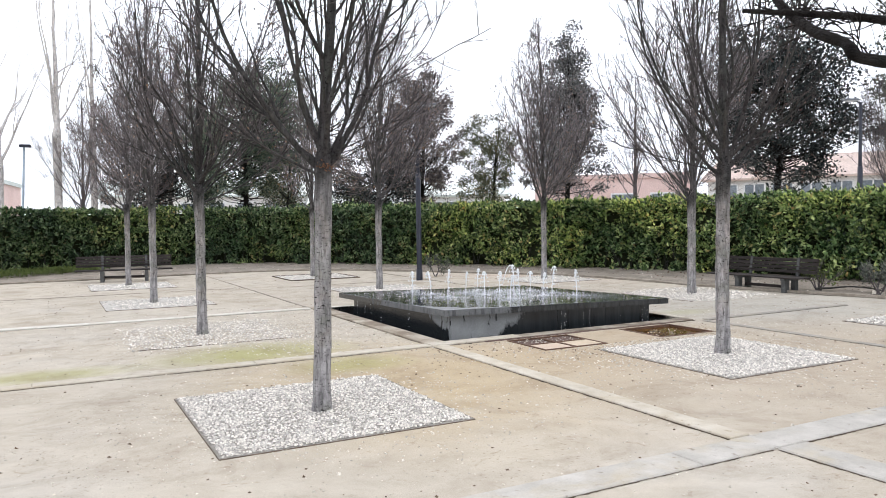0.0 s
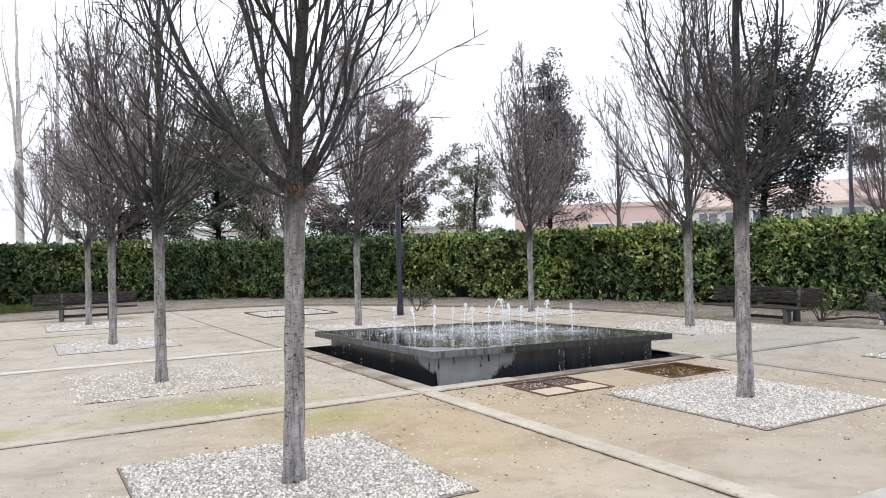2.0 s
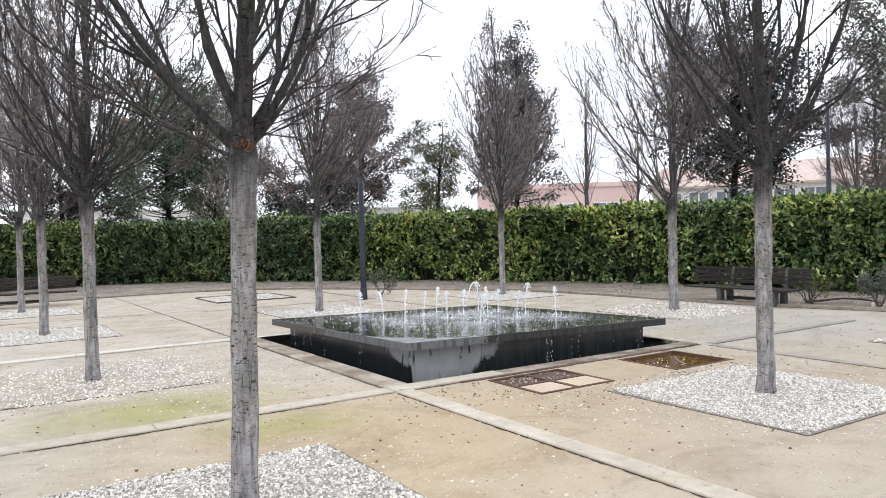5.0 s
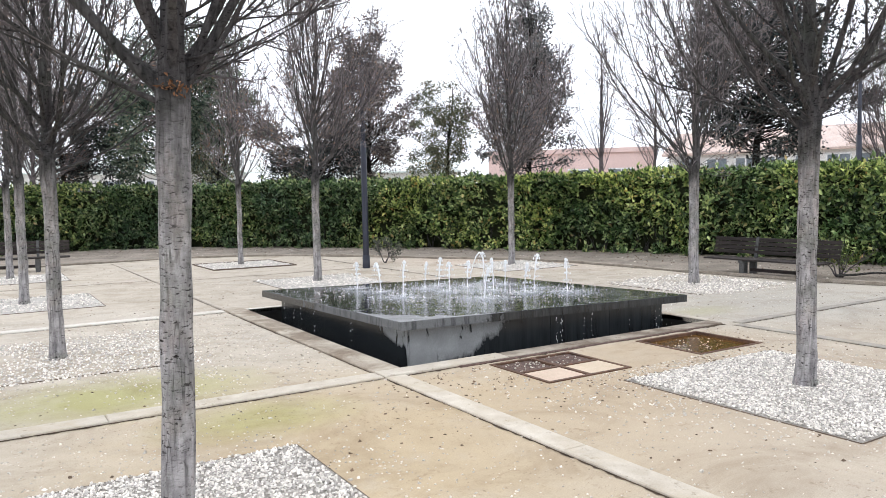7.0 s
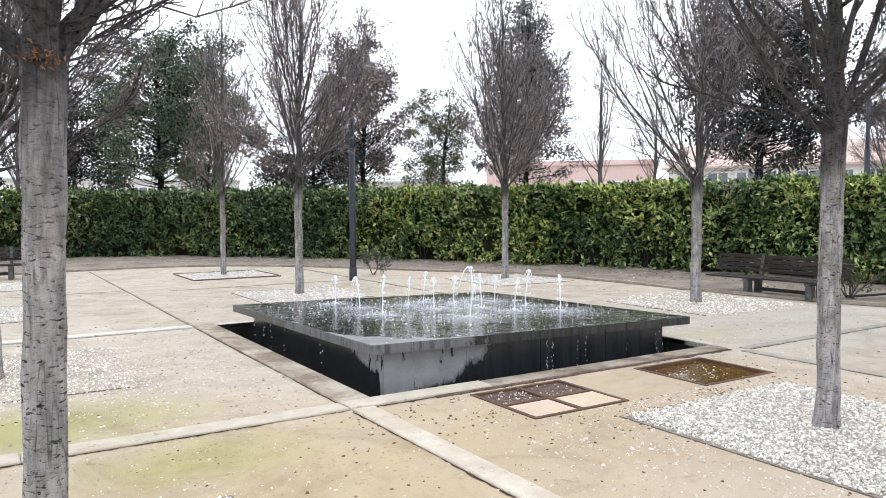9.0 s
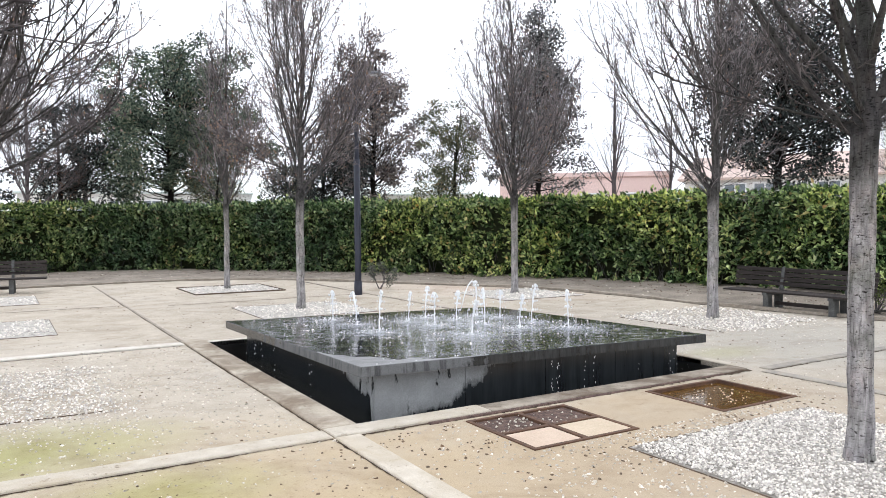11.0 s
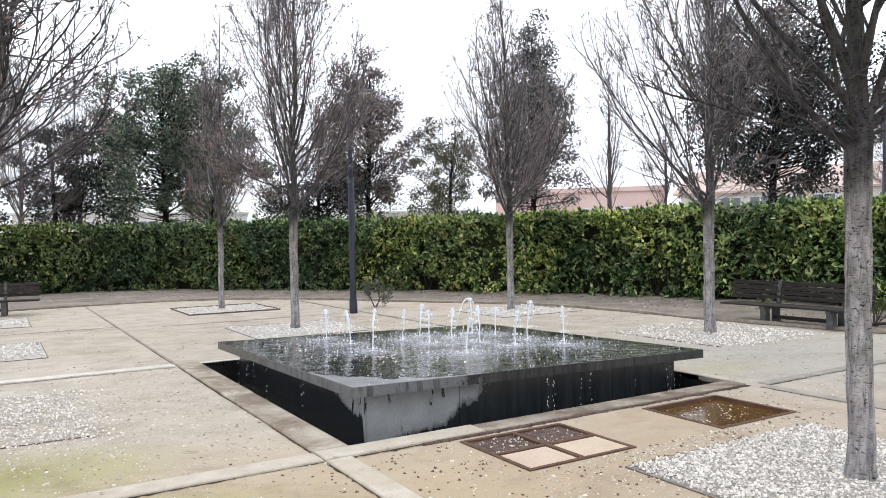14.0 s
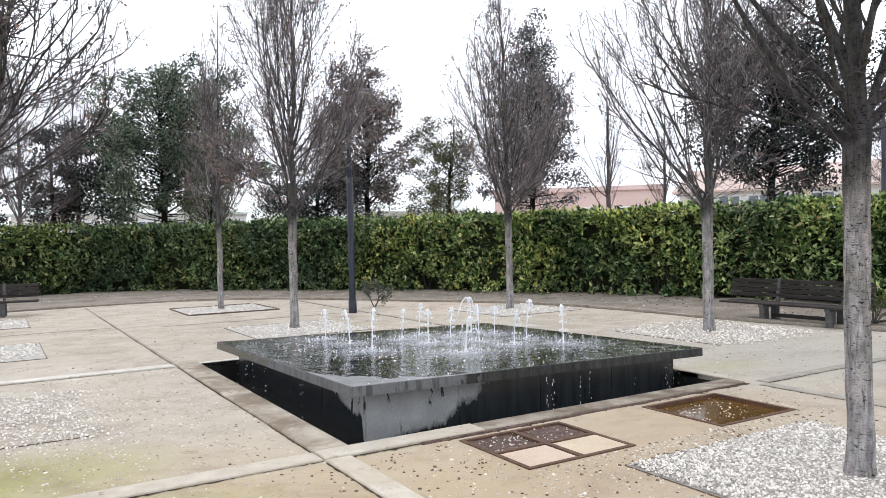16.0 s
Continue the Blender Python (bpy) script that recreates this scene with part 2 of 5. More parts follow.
def dry_corner(n, l, geo, u0, v0):
    """1 where the water film leaves the stone dry, in a hollow curve round the low corner of the slab."""
    sep = n.new("ShaderNodeSeparateXYZ")
    l.new(geo, sep.inputs[0])
    u = math_node(n, l, "POWER", math_node(n, l, "MAXIMUM", math_node(n, l, "MULTIPLY", math_node(n, l, "ADD", sep.outputs["X"], 2.18), 1 / u0), 0.0), 0.5)
    v = math_node(n, l, "POWER", math_node(n, l, "MAXIMUM", math_node(n, l, "MULTIPLY", math_node(n, l, "ADD", sep.outputs["Y"], 2.295), 1 / v0), 0.0), 0.5)
    rag = math_node(n, l, "MULTIPLY", math_node(n, l, "SUBTRACT", noise_node(n, l, geo, 7, 5, 0.65), 0.5), 0.55)
    return ramp(n, l, math_node(n, l, "ADD", math_node(n, l, "ADD", u, v), rag), [(0.94, (1, 1, 1)), (1.0, (0, 0, 0))])


def wet_slab():
    m, n, l, bsdf = nodes_of("wet_black_granite")
    co = n.new("ShaderNodeNewGeometry").outputs["Position"]
    big = noise_node(n, l, co, 1.6, 5, 0.6)
    fine = noise_node(n, l, co, 160, 3, 0.6)
    col = mix(n, l, 0.5, ramp(n, l, big, [(0.3, (0.006, 0.008, 0.009)), (0.7, (0.016, 0.020, 0.021))]), ramp(n, l, fine, [(0.4, (0.008, 0.01, 0.01)), (0.75, (0.05, 0.055, 0.055))]))
    total = None
    for x, y, _ in JETS:
        k = n.new("ShaderNodeMapping")
        k.vector_type = "TEXTURE"
        k.inputs["Location"].default_value, k.inputs["Scale"].default_value = (x, y, 0.3), (0.85, 0.85, 2.0)
        l.new(co, k.inputs["Vector"])
        g = n.new("ShaderNodeTexGradient")
        g.gradient_type = "SPHERICAL"
        l.new(k.outputs[0], g.inputs[0])
        total = g.outputs["Fac"] if total is None else math_node(n, l, "MAXIMUM", total, g.outputs["Fac"])
    # Froth round the jets and the sky's reflection there, both put into the colour.
    froth_sheen = math_node(n, l, "ADD", math_node(n, l, "MULTIPLY", noise_node(n, l, co, 13, 6, 0.75, 1.5), 0.9), math_node(n, l, "MULTIPLY", total, 0.5))
    froth_sheen = ramp(n, l, froth_sheen, [(0.55, (0, 0, 0)), (0.88, (1, 1, 1))])
    dry = dry_corner(n, l, co, 1.7, 1.35)
    col = mix(n, l, math_node(n, l, "MULTIPLY", froth_sheen, 0.6), col, (0.46, 0.49, 0.54))
    stone = mix(n, l, 1.0, ramp(n, l, noise_node(n, l, co, 5, 5, 0.6), [(0.3, (0.16, 0.165, 0.17)), (0.7, (0.25, 0.255, 0.26))]), ramp(n, l, fine, [(0.3, (0.8, 0.8, 0.8)), (0.7, (1.2, 1.2, 1.2))]), "MULTIPLY")
    l.new(mix(n, l, dry, col, stone), bsdf.inputs["Base Color"])
    l.new(math_node(n, l, "ADD", math_node(n, l, "ADD", math_node(n, l, "MULTIPLY", froth_sheen, 0.25), 0.06), math_node(n, l, "MULTIPLY", dry, 0.40), True), bsdf.inputs["Roughness"])
    bsdf.inputs["IOR"].default_value, bsdf.inputs["Specular IOR Level"].default_value = 1.5, 0.2
    l.new(math_node(n, l, "SUBTRACT", 1.0, dry, True), bsdf.inputs["Coat Weight"])
    bsdf.inputs["Coat IOR"].default_value, bsdf.inputs["Coat Roughness"].default_value = 1.33, 0.02
    wave = math_node(n, l, "ADD", noise_node(n, l, co, 5.5, 3, 0.5, 1.2), math_node(n, l, "MULTIPLY", noise_node(n, l, co, 26, 2, 0.5), 0.22))
    wave = math_node(n, l, "MULTIPLY", wave, math_node(n, l, "ADD", math_node(n, l, "MULTIPLY", total, 1.8), 1.1))
    bump_to(n, l, bsdf, wave, 0.30, 0.03)
    bump_to(n, l, bsdf, wave, 0.30, 0.03, "Coat Normal")
    return m


def slab_edge():
    """The sawn sides of the top slabs: wet and dark with runs, dry and grey towards the low corner."""
    m, n, l, bsdf = nodes_of("granite_edge")
    co = n.new("ShaderNodeNewGeometry").outputs["Position"]
    fine = noise_node(n, l, co, 110, 3, 0.6)
    run = noise_node(n, l, stretched(n, l, co, (1, 1, 0.15)), 16, 5, 0.7)
    wet = ramp(n, l, run, [(0.35, (0.010, 0.012, 0.013)), (0.7, (0.040, 0.043, 0.045))])
    dry = mix(n, l, 1.0, ramp(n, l, run, [(0.34, (0.040, 0.042, 0.045)), (0.50, (0.125, 0.130, 0.134))]), ramp(n, l, fine, [(0.3, (0.8, 0.8, 0.8)), (0.7, (1.2, 1.2, 1.2))]), "MULTIPLY")
    fac = dry_corner(n, l, co, 1.35, 3.0)
    l.new(mix(n, l, fac, wet, dry), bsdf.inputs["Base Color"])
    l.new(math_node(n, l, "ADD", math_node(n, l, "MULTIPLY", fac, 0.4), 0.2), bsdf.inputs["Roughness"])
    bump_to(n, l, bsdf, fine, 0.15, 0.002)
    return m


def base_stone(dry_stains):
    """Granite cladding: wet and near black where water runs, dry grey in stains of their own shape."""
    m, n, l, bsdf = nodes_of("granite_cladding")
    co = coords(n)
    fine = noise_node(n, l, co, 120, 3, 0.6)
    run = noise_node(n, l, stretched(n, l, co, (1, 1, 0.12)), 7, 5, 0.65)
    wet = ramp(n, l, run, [(0.3, (0.008, 0.010, 0.012)), (0.75, (0.034, 0.039, 0.043))])
    dry = mix(n, l, 1.0, ramp(n, l, noise_node(n, l, co, 5, 5, 0.6), [(0.3, (0.23, 0.238, 0.242)), (0.7, (0.32, 0.328, 0.332))]), ramp(n, l, fine, [(0.3, (0.8, 0.8, 0.8)), (0.7, (1.2, 1.2, 1.2))]), "MULTIPLY")
    total = None
    for x, y, z, rx, ry, rz in dry_stains:
        k = n.new("ShaderNodeMapping")
        k.vector_type = "TEXTURE"
        k.inputs["Location"].default_value, k.inputs["Scale"].default_value = (x, y, z), (rx, ry, rz)
        l.new(co, k.inputs["Vector"])
        g = n.new("ShaderNodeTexGradient")
        g.gradient_type = "SPHERICAL"
        l.new(k.outputs[0], g.inputs[0])
        total = g.outputs["Fac"] if total is None else math_node(n, l, "MAXIMUM", total, g.outputs["Fac"])
    rag = noise_node(n, l, stretched(n, l, co, (1, 1, 0.5)), 6, 6, 0.7)
    edge = math_node(n, l, "ADD", total, math_node(n, l, "MULTIPLY", math_node(n, l, "SUBTRACT", rag, 0.5), 0.26))
    fac = ramp(n, l, edge, [(0.28, (0, 0, 0)), (0.33, (1, 1, 1))])
    drip = ramp(n, l, noise_node(n, l, stretched(n, l, co, (1, 1, 0.35)), 9, 4, 0.6), [(0.60, (1, 1, 1)), (0.64, (0, 0, 0))])
    fac = math_node(n, l, "MULTIPLY", fac, math_node(n, l, "MAXIMUM", drip, 0.0))
    l.new(mix(n, l, fac, wet, dry), bsdf.inputs["Base Color"])
    l.new(math_node(n, l, "ADD", math_node(n, l, "MULTIPLY", fac, 0.45), 0.22), bsdf.inputs["Roughness"])
    bump_to(n, l, bsdf, fine, 0.15, 0.002)
    return m


def water(name, tint, rough, clear, ripple):
    m, n, l, bsdf = nodes_of(name)
    bsdf.inputs["Base Color"].default_value = (*tint, 1)
    bsdf.inputs["Roughness"].default_value, bsdf.inputs["IOR"].default_value = rough, 1.33
    bsdf.inputs["Transmission Weight"].default_value = clear
    bump_to(n, l, bsdf, noise_node(n, l, coords(n), 14, 3, 0.5), ripple, 0.01)
    return m


M = {}
M["sand"] = sand_ground()
M["soil"] = surface("bare_soil", (0.18, 0.152, 0.122), (0.34, 0.292, 0.242), 1.6, 45, 0.95, 0.7, 0.02)
M["kerb"] = dirty_band("weathered_concrete", (0.43, 0.375, 0.30), (0.58, 0.53, 0.45), (0.45, 0.385, 0.29), 0.5)
M["basin_kerb"] = dirty_band("stained_damp_concrete", (0.32, 0.27, 0.21), (0.54, 0.48, 0.39), (0.20, 0.15, 0.105), 0.66, 0.35)
M["wet_kerb"] = dirty_band("damp_brown_concrete", (0.20, 0.168, 0.130), (0.40, 0.35, 0.285), (0.125, 0.09, 0.062), 0.62, 0.35)
M["clean_band"] = dirty_band("pale_dry_concrete", (0.56, 0.52, 0.46), (0.70, 0.67, 0.61), (0.48, 0.42, 0.34), 0.2)
M["strip"] = dirty_band("grey_concrete_band", (0.365, 0.34, 0.305), (0.50, 0.47, 0.43), (0.44, 0.385, 0.30), 0.45)
M["worn_band"] = dirty_band("worn_grey_concrete", (0.22, 0.20, 0.175), (0.36, 0.335, 0.295), (0.36, 0.32, 0.255), 0.5)
M["edging"] = surface("rusted_steel_edging", (0.07, 0.048, 0.034), (0.19, 0.138, 0.098), 9, 80, 0.8, 0.4, 0.002)
M["rust"] = surface("rusted_iron", (0.06, 0.031, 0.019), (0.14, 0.07, 0.038), 12, 90, 0.85, 0.5, 0.002)
M["gravel"] = surface("white_marble_chips", (0.60, 0.56, 0.51), (0.82, 0.775, 0.72), 25, 120, 0.8, 0.2, 0.002, vary=0.40, spec=0.3)
M["gravel_bed"] = surface("gravel_dust", (0.22, 0.20, 0.175), (0.47, 0.435, 0.39), 14, 60, 0.95, 1.0, 0.02)
M["pale_bed"] = surface("dusty_gravel", (0.47, 0.44, 0.40), (0.66, 0.63, 0.58), 10, 70, 0.95, 1.0, 0.02)
M["gap"] = surface("dark_damp_joint", (0.038, 0.028, 0.020), (0.115, 0.085, 0.060), 8, 60, 0.95, 0.6, 0.004, spec=0.1)
M["dark_strip"] = surface("earth_filled_joint", (0.20, 0.17, 0.135), (0.42, 0.37, 0.31), 3.0, 90, 0.9, 0.4, 0.004)
M["bed_edge"] = surface("earthy_edging", (0.22, 0.185, 0.145), (0.42, 0.37, 0.31), 6, 60, 0.9, 0.5, 0.004)
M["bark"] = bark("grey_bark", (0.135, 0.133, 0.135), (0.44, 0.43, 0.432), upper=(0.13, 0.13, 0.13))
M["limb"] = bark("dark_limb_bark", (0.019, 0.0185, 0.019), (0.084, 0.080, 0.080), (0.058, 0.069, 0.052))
M["grey_limb"] = bark("grey_limb_bark", (0.034, 0.033, 0.034), (0.135, 0.130, 0.130), (0.09, 0.10, 0.08))
# Twig bark paled for the farther trees: haze put into the colour.
M["fine_twig"] = surface("hazed_twig_bark", (0.125, 0.112, 0.117), (0.35, 0.315, 0.322), 3, 40, 0.9, 0.2, 0.002, vary=0.35, spec=0.15)
M["dark_twig"] = surface("blackish_twig_bark", (0.034, 0.030, 0.031), (0.145, 0.128, 0.126), 8, 40, 0.9, 0.2, 0.002, vary=0.3, spec=0.1)
M["twig"] = surface("twig_bark", (0.055, 0.047, 0.049), (0.175, 0.152, 0.156), 8, 40, 0.9, 0.2, 0.002, vary=0.3)
M["pale_bark"] = bark("pale_poplar_bark", (0.48, 0.47, 0.46), (0.78, 0.77, 0.75), (0.5, 0.48, 0.43))
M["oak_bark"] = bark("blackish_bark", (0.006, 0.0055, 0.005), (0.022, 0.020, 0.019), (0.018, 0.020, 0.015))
M["hedge"] = foliage("hedge_leaves", [(0.0, (0.009, 0.024, 0.011)), (0.38, (0.055, 0.102, 0.040)), (0.66, (0.20, 0.295, 0.126)), (0.94, (0.47, 0.55, 0.29)), (1.0, (0.36, 0.25, 0.13))], (0.40, 0.50, 0.55), 0.28, 0.8, lively=(1.22, 1.12, 0.85), pale_region=((8.3, 4.0, 1.2, 9.0, 14.0, 6.0), (1.75, 1.62, 1.40)), dark_region=((-14.0, 13.0, 1.0, 11.0, 8.0, 6.0), (0.24, 0.30, 0.34)), shine=0.4)
# Near-black hull colour that stands in for the shade between the leaves.
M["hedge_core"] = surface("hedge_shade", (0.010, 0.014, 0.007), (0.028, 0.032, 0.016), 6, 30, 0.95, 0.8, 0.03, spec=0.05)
M["oak_leaf"] = foliage("evergreen_leaves", [(0.0, (0.018, 0.033, 0.024)), (0.5, (0.098, 0.138, 0.096)), (0.92, (0.25, 0.29, 0.205)), (1.0, (0.28, 0.20, 0.13))], (0.5, 0.55, 0.6), 0.45, 0.7)
M["dark_leaf"] = foliage("blackish_evergreen_leaves", [(0.0, (0.007, 0.010, 0.011)), (0.5, (0.034, 0.042, 0.042)), (0.92, (0.105, 0.118, 0.110)), (1.0, (0.20, 0.11, 0.09))], (0.5, 0.55, 0.6), 0.4, 0.7)
M["feather_leaf"] = foliage("greyish_feathery_foliage", [(0.0, (0.06, 0.068, 0.06)), (0.5, (0.15, 0.16, 0.125)), (1.0, (0.29, 0.285, 0.22))], (0.55, 0.6, 0.65), 0.6, 0.8)
M["grey_leaf"] = foliage("grey_evergreen_leaves", [(0.0, (0.034, 0.037, 0.040)), (0.5, (0.165, 0.169, 0.170)), (0.92, (0.36, 0.36, 0.345)), (1.0, (0.26, 0.19, 0.15))], (0.5, 0.52, 0.58), 0.45, 0.7)
M["withered_leaf"] = foliage("withered_oak_leaves", [(0.0, (0.042, 0.036, 0.037)), (0.5, (0.175, 0.152, 0.145)), (0.92, (0.36, 0.315, 0.29)), (1.0, (0.34, 0.21, 0.14))], (0.5, 0.5, 0.55), 0.5, 0.7)
M["sparse_leaf"] = foliage("greenish_sparse_leaves", [(0.0, (0.025, 0.032, 0.020)), (0.5, (0.10, 0.115, 0.065)), (0.9, (0.24, 0.24, 0.14)), (1.0, (0.32, 0.20, 0.10))], (0.6, 0.62, 0.62), 0.5, 0.9, 0.3)
M["dead_leaf"] = foliage("dead_brown_leaves", [(0.0, (0.10, 0.05, 0.025)), (0.6, (0.24, 0.12, 0.06)), (1.0, (0.40, 0.22, 0.12))], (0.8, 0.75, 0.7), 0.7, 2.0, 0.3)
M["old_leaf"] = foliage("withered_leaf_remnants", [(0.0, (0.07, 0.063, 0.064)), (0.55, (0.20, 0.172, 0.166)), (0.85, (0.31, 0.245, 0.215)), (1.0, (0.44, 0.27, 0.16))], (0.8, 0.75, 0.75), 0.7, 2.0, 0.3)
M["grass"] = foliage("grass_blades", [(0.0, (0.05, 0.08, 0.02)), (1.0, (0.16, 0.20, 0.06))], (0.7, 0.7, 0.6), 0.6, 1.0)
M["slab"] = wet_slab()
M["slab_edge"] = slab_edge()
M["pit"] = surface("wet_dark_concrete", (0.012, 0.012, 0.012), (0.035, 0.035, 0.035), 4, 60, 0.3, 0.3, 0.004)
M["jet"] = water("white_water", (0.96, 0.97, 0.98), 0.25, 0.18, 0.2)
M["pool"] = water("dark_water", (0.30, 0.27, 0.2), 0.03, 0.6, 0.15)
M["mud_water"] = water("muddy_water", (0.13, 0.066, 0.017), 0.04, 0.2, 0.15)
M["bench_wood"] = surface("dark_stained_wood", (0.020, 0.017, 0.016), (0.060, 0.050, 0.047), 6, 70, 0.8, 0.5, 0.003, stretch=(0.6, 6, 6), vary=0.25, spec=0.2)
M["bench_iron"] = surface("grey_cast_support", (0.05, 0.052, 0.052), (0.11, 0.112, 0.11), 8, 80, 0.75, 0.4, 0.003)
M["lamp_paint"] = surface("black_lamp_paint", (0.008, 0.010, 0.022), (0.016, 0.020, 0.040), 5, 80, 0.45, 0.15, 0.001)
M["blue_paint"] = surface("pale_blue_pole_paint", (0.30, 0.38, 0.46), (0.40, 0.48, 0.56), 5, 60, 0.5, 0.1, 0.001)
M["lamp_head"] = surface("grey_lamp_casing", (0.10, 0.11, 0.13), (0.17, 0.18, 0.20), 5, 80, 0.4, 0.1, 0.001)
M["lamp_glass"] = surface("lamp_diffuser", (0.55, 0.58, 0.60), (0.68, 0.70, 0.72), 5, 80, 0.3, 0.1, 0.001)
M["tile_pink"] = surface("pinkish_paver", (0.50, 0.385, 0.295), (0.60, 0.475, 0.375), 3, 70, 0.9, 0.15, 0.002, grain=0.14)
M["tile_sand"] = surface("sand_paver", (0.48, 0.385, 0.28), (0.58, 0.475, 0.355), 3, 70, 0.9, 0.15, 0.002, grain=0.14)
M["red_grit"] = surface("reddish_grit", (0.07, 0.042, 0.036), (0.20, 0.13, 0.105), 20, 70, 0.95, 1.0, 0.02)
M["litter"] = surface("pale_chips", (0.42, 0.37, 0.30), (0.72, 0.67, 0.59), 20, 90, 0.8, 0.2, 0.002, vary=0.3)
M["dark_litter"] = surface("dark_leaf_bits", (0.08, 0.05, 0.03), (0.17, 0.11, 0.07), 20, 90, 0.85, 0.2, 0.002, vary=0.3)
M["pink_wall"] = surface("salmon_render", (0.66, 0.49, 0.46), (0.74, 0.57, 0.54), 0.5, 20, 0.9, 0.2, 0.004)
M["white_wall"] = surface("white_render", (0.70, 0.70, 0.69), (0.80, 0.80, 0.79), 0.5, 20, 0.9, 0.2, 0.004)
M["brick_wall"] = surface("brown_brick", (0.50, 0.34, 0.27), (0.60, 0.44, 0.36), 0.8, 14, 0.9, 0.4, 0.01)
M["roof_tile"] = surface("red_roof_tile", (0.52, 0.40, 0.35), (0.64, 0.52, 0.47), 1.0, 12, 0.85, 0.8, 0.03)
M["grey_roof"] = surface("pale_sheet_roof", (0.45, 0.52, 0.50), (0.58, 0.64, 0.62), 0.6, 10, 0.5, 0.2, 0.01)
M["frame"] = surface("white_window_frame", (0.70, 0.72, 0.73), (0.80, 0.81, 0.82), 1, 20, 0.5, 0.1, 0.002)
# Pane colour raised for the sky's reflection in the glass.
M["dark_glass"] = surface("window_pane", (0.16, 0.19, 0.22), (0.26, 0.30, 0.34), 0.6, 10, 0.08, 0.05, 0.002)

# ---- building helpers ----
Z = Vector((0, 0, 1))


class Shape:
    """Vertices and faces of one mesh."""

    def __init__(self):
        self.v, self.f = [], []

    def box(self, x0, y0, z0, x1, y1, z1, bevel=0.0):
        b, n = bevel, len(self.v)
        if b <= 0:
            self.v += [(x, y, z) for z in (z0, z1) for x, y in ((x0, y0), (x1, y0), (x1, y1), (x0, y1))]
            self.f += [tuple(n + i for i in q) for q in ((3, 2, 1, 0), (4, 5, 6, 7), (0, 1, 5, 4), (1, 2, 6, 5), (2, 3, 7, 6), (3, 0, 4, 7))]
            return self
        self.v += [(x, y, z0) for x, y in ((x0, y0), (x1, y0), (x1, y1), (x0, y1))]
        self.v += [(x, y, z1 - b) for x, y in ((x0, y0), (x1, y0), (x1, y1), (x0, y1))]
        self.v += [(x, y, z1) for x, y in ((x0 + b, y0 + b), (x1 - b, y0 + b), (x1 - b, y1 - b), (x0 + b, y1 - b))]
        self.f.append((n + 3, n + 2, n + 1, n))
        for k in (0, 4):
            self.f += [tuple(n + k + i for i in (a, (a + 1) % 4, (a + 1) % 4 + 4, a + 4)) for a in range(4)]
        self.f.append((n + 8, n + 9, n + 10, n + 11))
        return self

    def tube(self, pts, radii, sides=6, cap=True):
        n, ring = len(self.v), []
        for i, (p, r) in enumerate(zip(pts, radii)):
            d = (pts[min(i + 1, len(pts) - 1)] - pts[max(i - 1, 0)]).normalized()
            a = d.cross(Vector((0.31, 0.95, 0.07))).normalized()
            b = d.cross(a)
            for k in range(sides):
                t = 2 * math.pi * k / sides
                self.v.append(p + a * (r * math.cos(t)) + b * (r * math.sin(t)))
        for i in range(len(pts) - 1):
            for k in range(sides):
                k2 = (k + 1) % sides
                self.f.append((n + i * sides + k, n + i * sides + k2, n + (i + 1) * sides + k2, n + (i + 1) * sides + k))
        if cap:
            self.f.append(tuple(n + (len(pts) - 1) * sides + k for k in range(sides)))
        return self

    def disc(self, c, r, sides=16, up=1):
        n = len(self.v)
        self.v += [(c[0] + r * math.cos(2 * math.pi * k / sides), c[1] + r * math.sin(2 * math.pi * k / sides), c[2]) for k in range(sides)]
        self.f.append(tuple(n + k for k in range(sides)))
        return self

    def mesh(self, name, smooth=False):
        me = bpy.data.meshes.new(name)
        me.from_pydata([tuple(p) for p in self.v], [], self.f)
        if smooth:
            me.shade_smooth()
        return me


def part(name, shape, material, parent, label="", smooth=False, kind=""):
    me = shape if isinstance(shape, bpy.types.Mesh) else shape.mesh(name, smooth)
    if not me.materials:
        me.materials.append(material)
    ob = new(name, me)
    ob.parent = parent
    if label or kind:
        tagged(ob, label=label, kind=kind)
    return ob


def thing(name, shape, material, label, category, group="", kind="", m=None, smooth=False):
    me = shape if isinstance(shape, bpy.types.Mesh) else shape.mesh(name, smooth)
    me.materials.append(material)
    ob = new(name, me)
    if m is not None:
        ob.matrix_world = m
    return tagged(ob, label=label, category=category, group=group, kind=kind)


def root(name, m, label, category, group="", kind=""):
    ob = new(name)
    ob.empty_display_size = 0.2
    ob.matrix_world = m
    return tagged(ob, label=label, category=category, group=group, kind=kind)


def mesh_np(name, verts, faces):
    me = bpy.data.meshes.new(name)
    me.from_pydata(verts.reshape(-1, 3).tolist(), [], faces.tolist())
    return me


def unit(a):
    return a / np.maximum(np.linalg.norm(a, axis=-1, keepdims=True), 1e-9)


def leaf_mesh(name, pos, way, size, width, rng, fold=0.25):
    """Many small folded leaves: a point, the way it points and a length for each."""
    n = len(pos)
    way = unit(way)
    side = unit(np.cross(way, rng.normal(size=(n, 3))))
    face = np.cross(way, side)
    s, w = size[:, None], (size * width)[:, None]
    mid = pos + way * s * 0.45
    v = np.stack([pos, mid + side * w / 2 + face * w * fold, pos + way * s, mid - side * w / 2 + face * w * fold], 1)
    k = np.arange(n)[:, None] * 4
    f = np.concatenate([k + [0, 1, 2], k + [0, 2, 3]], 0)
    return mesh_np(name, v, f)


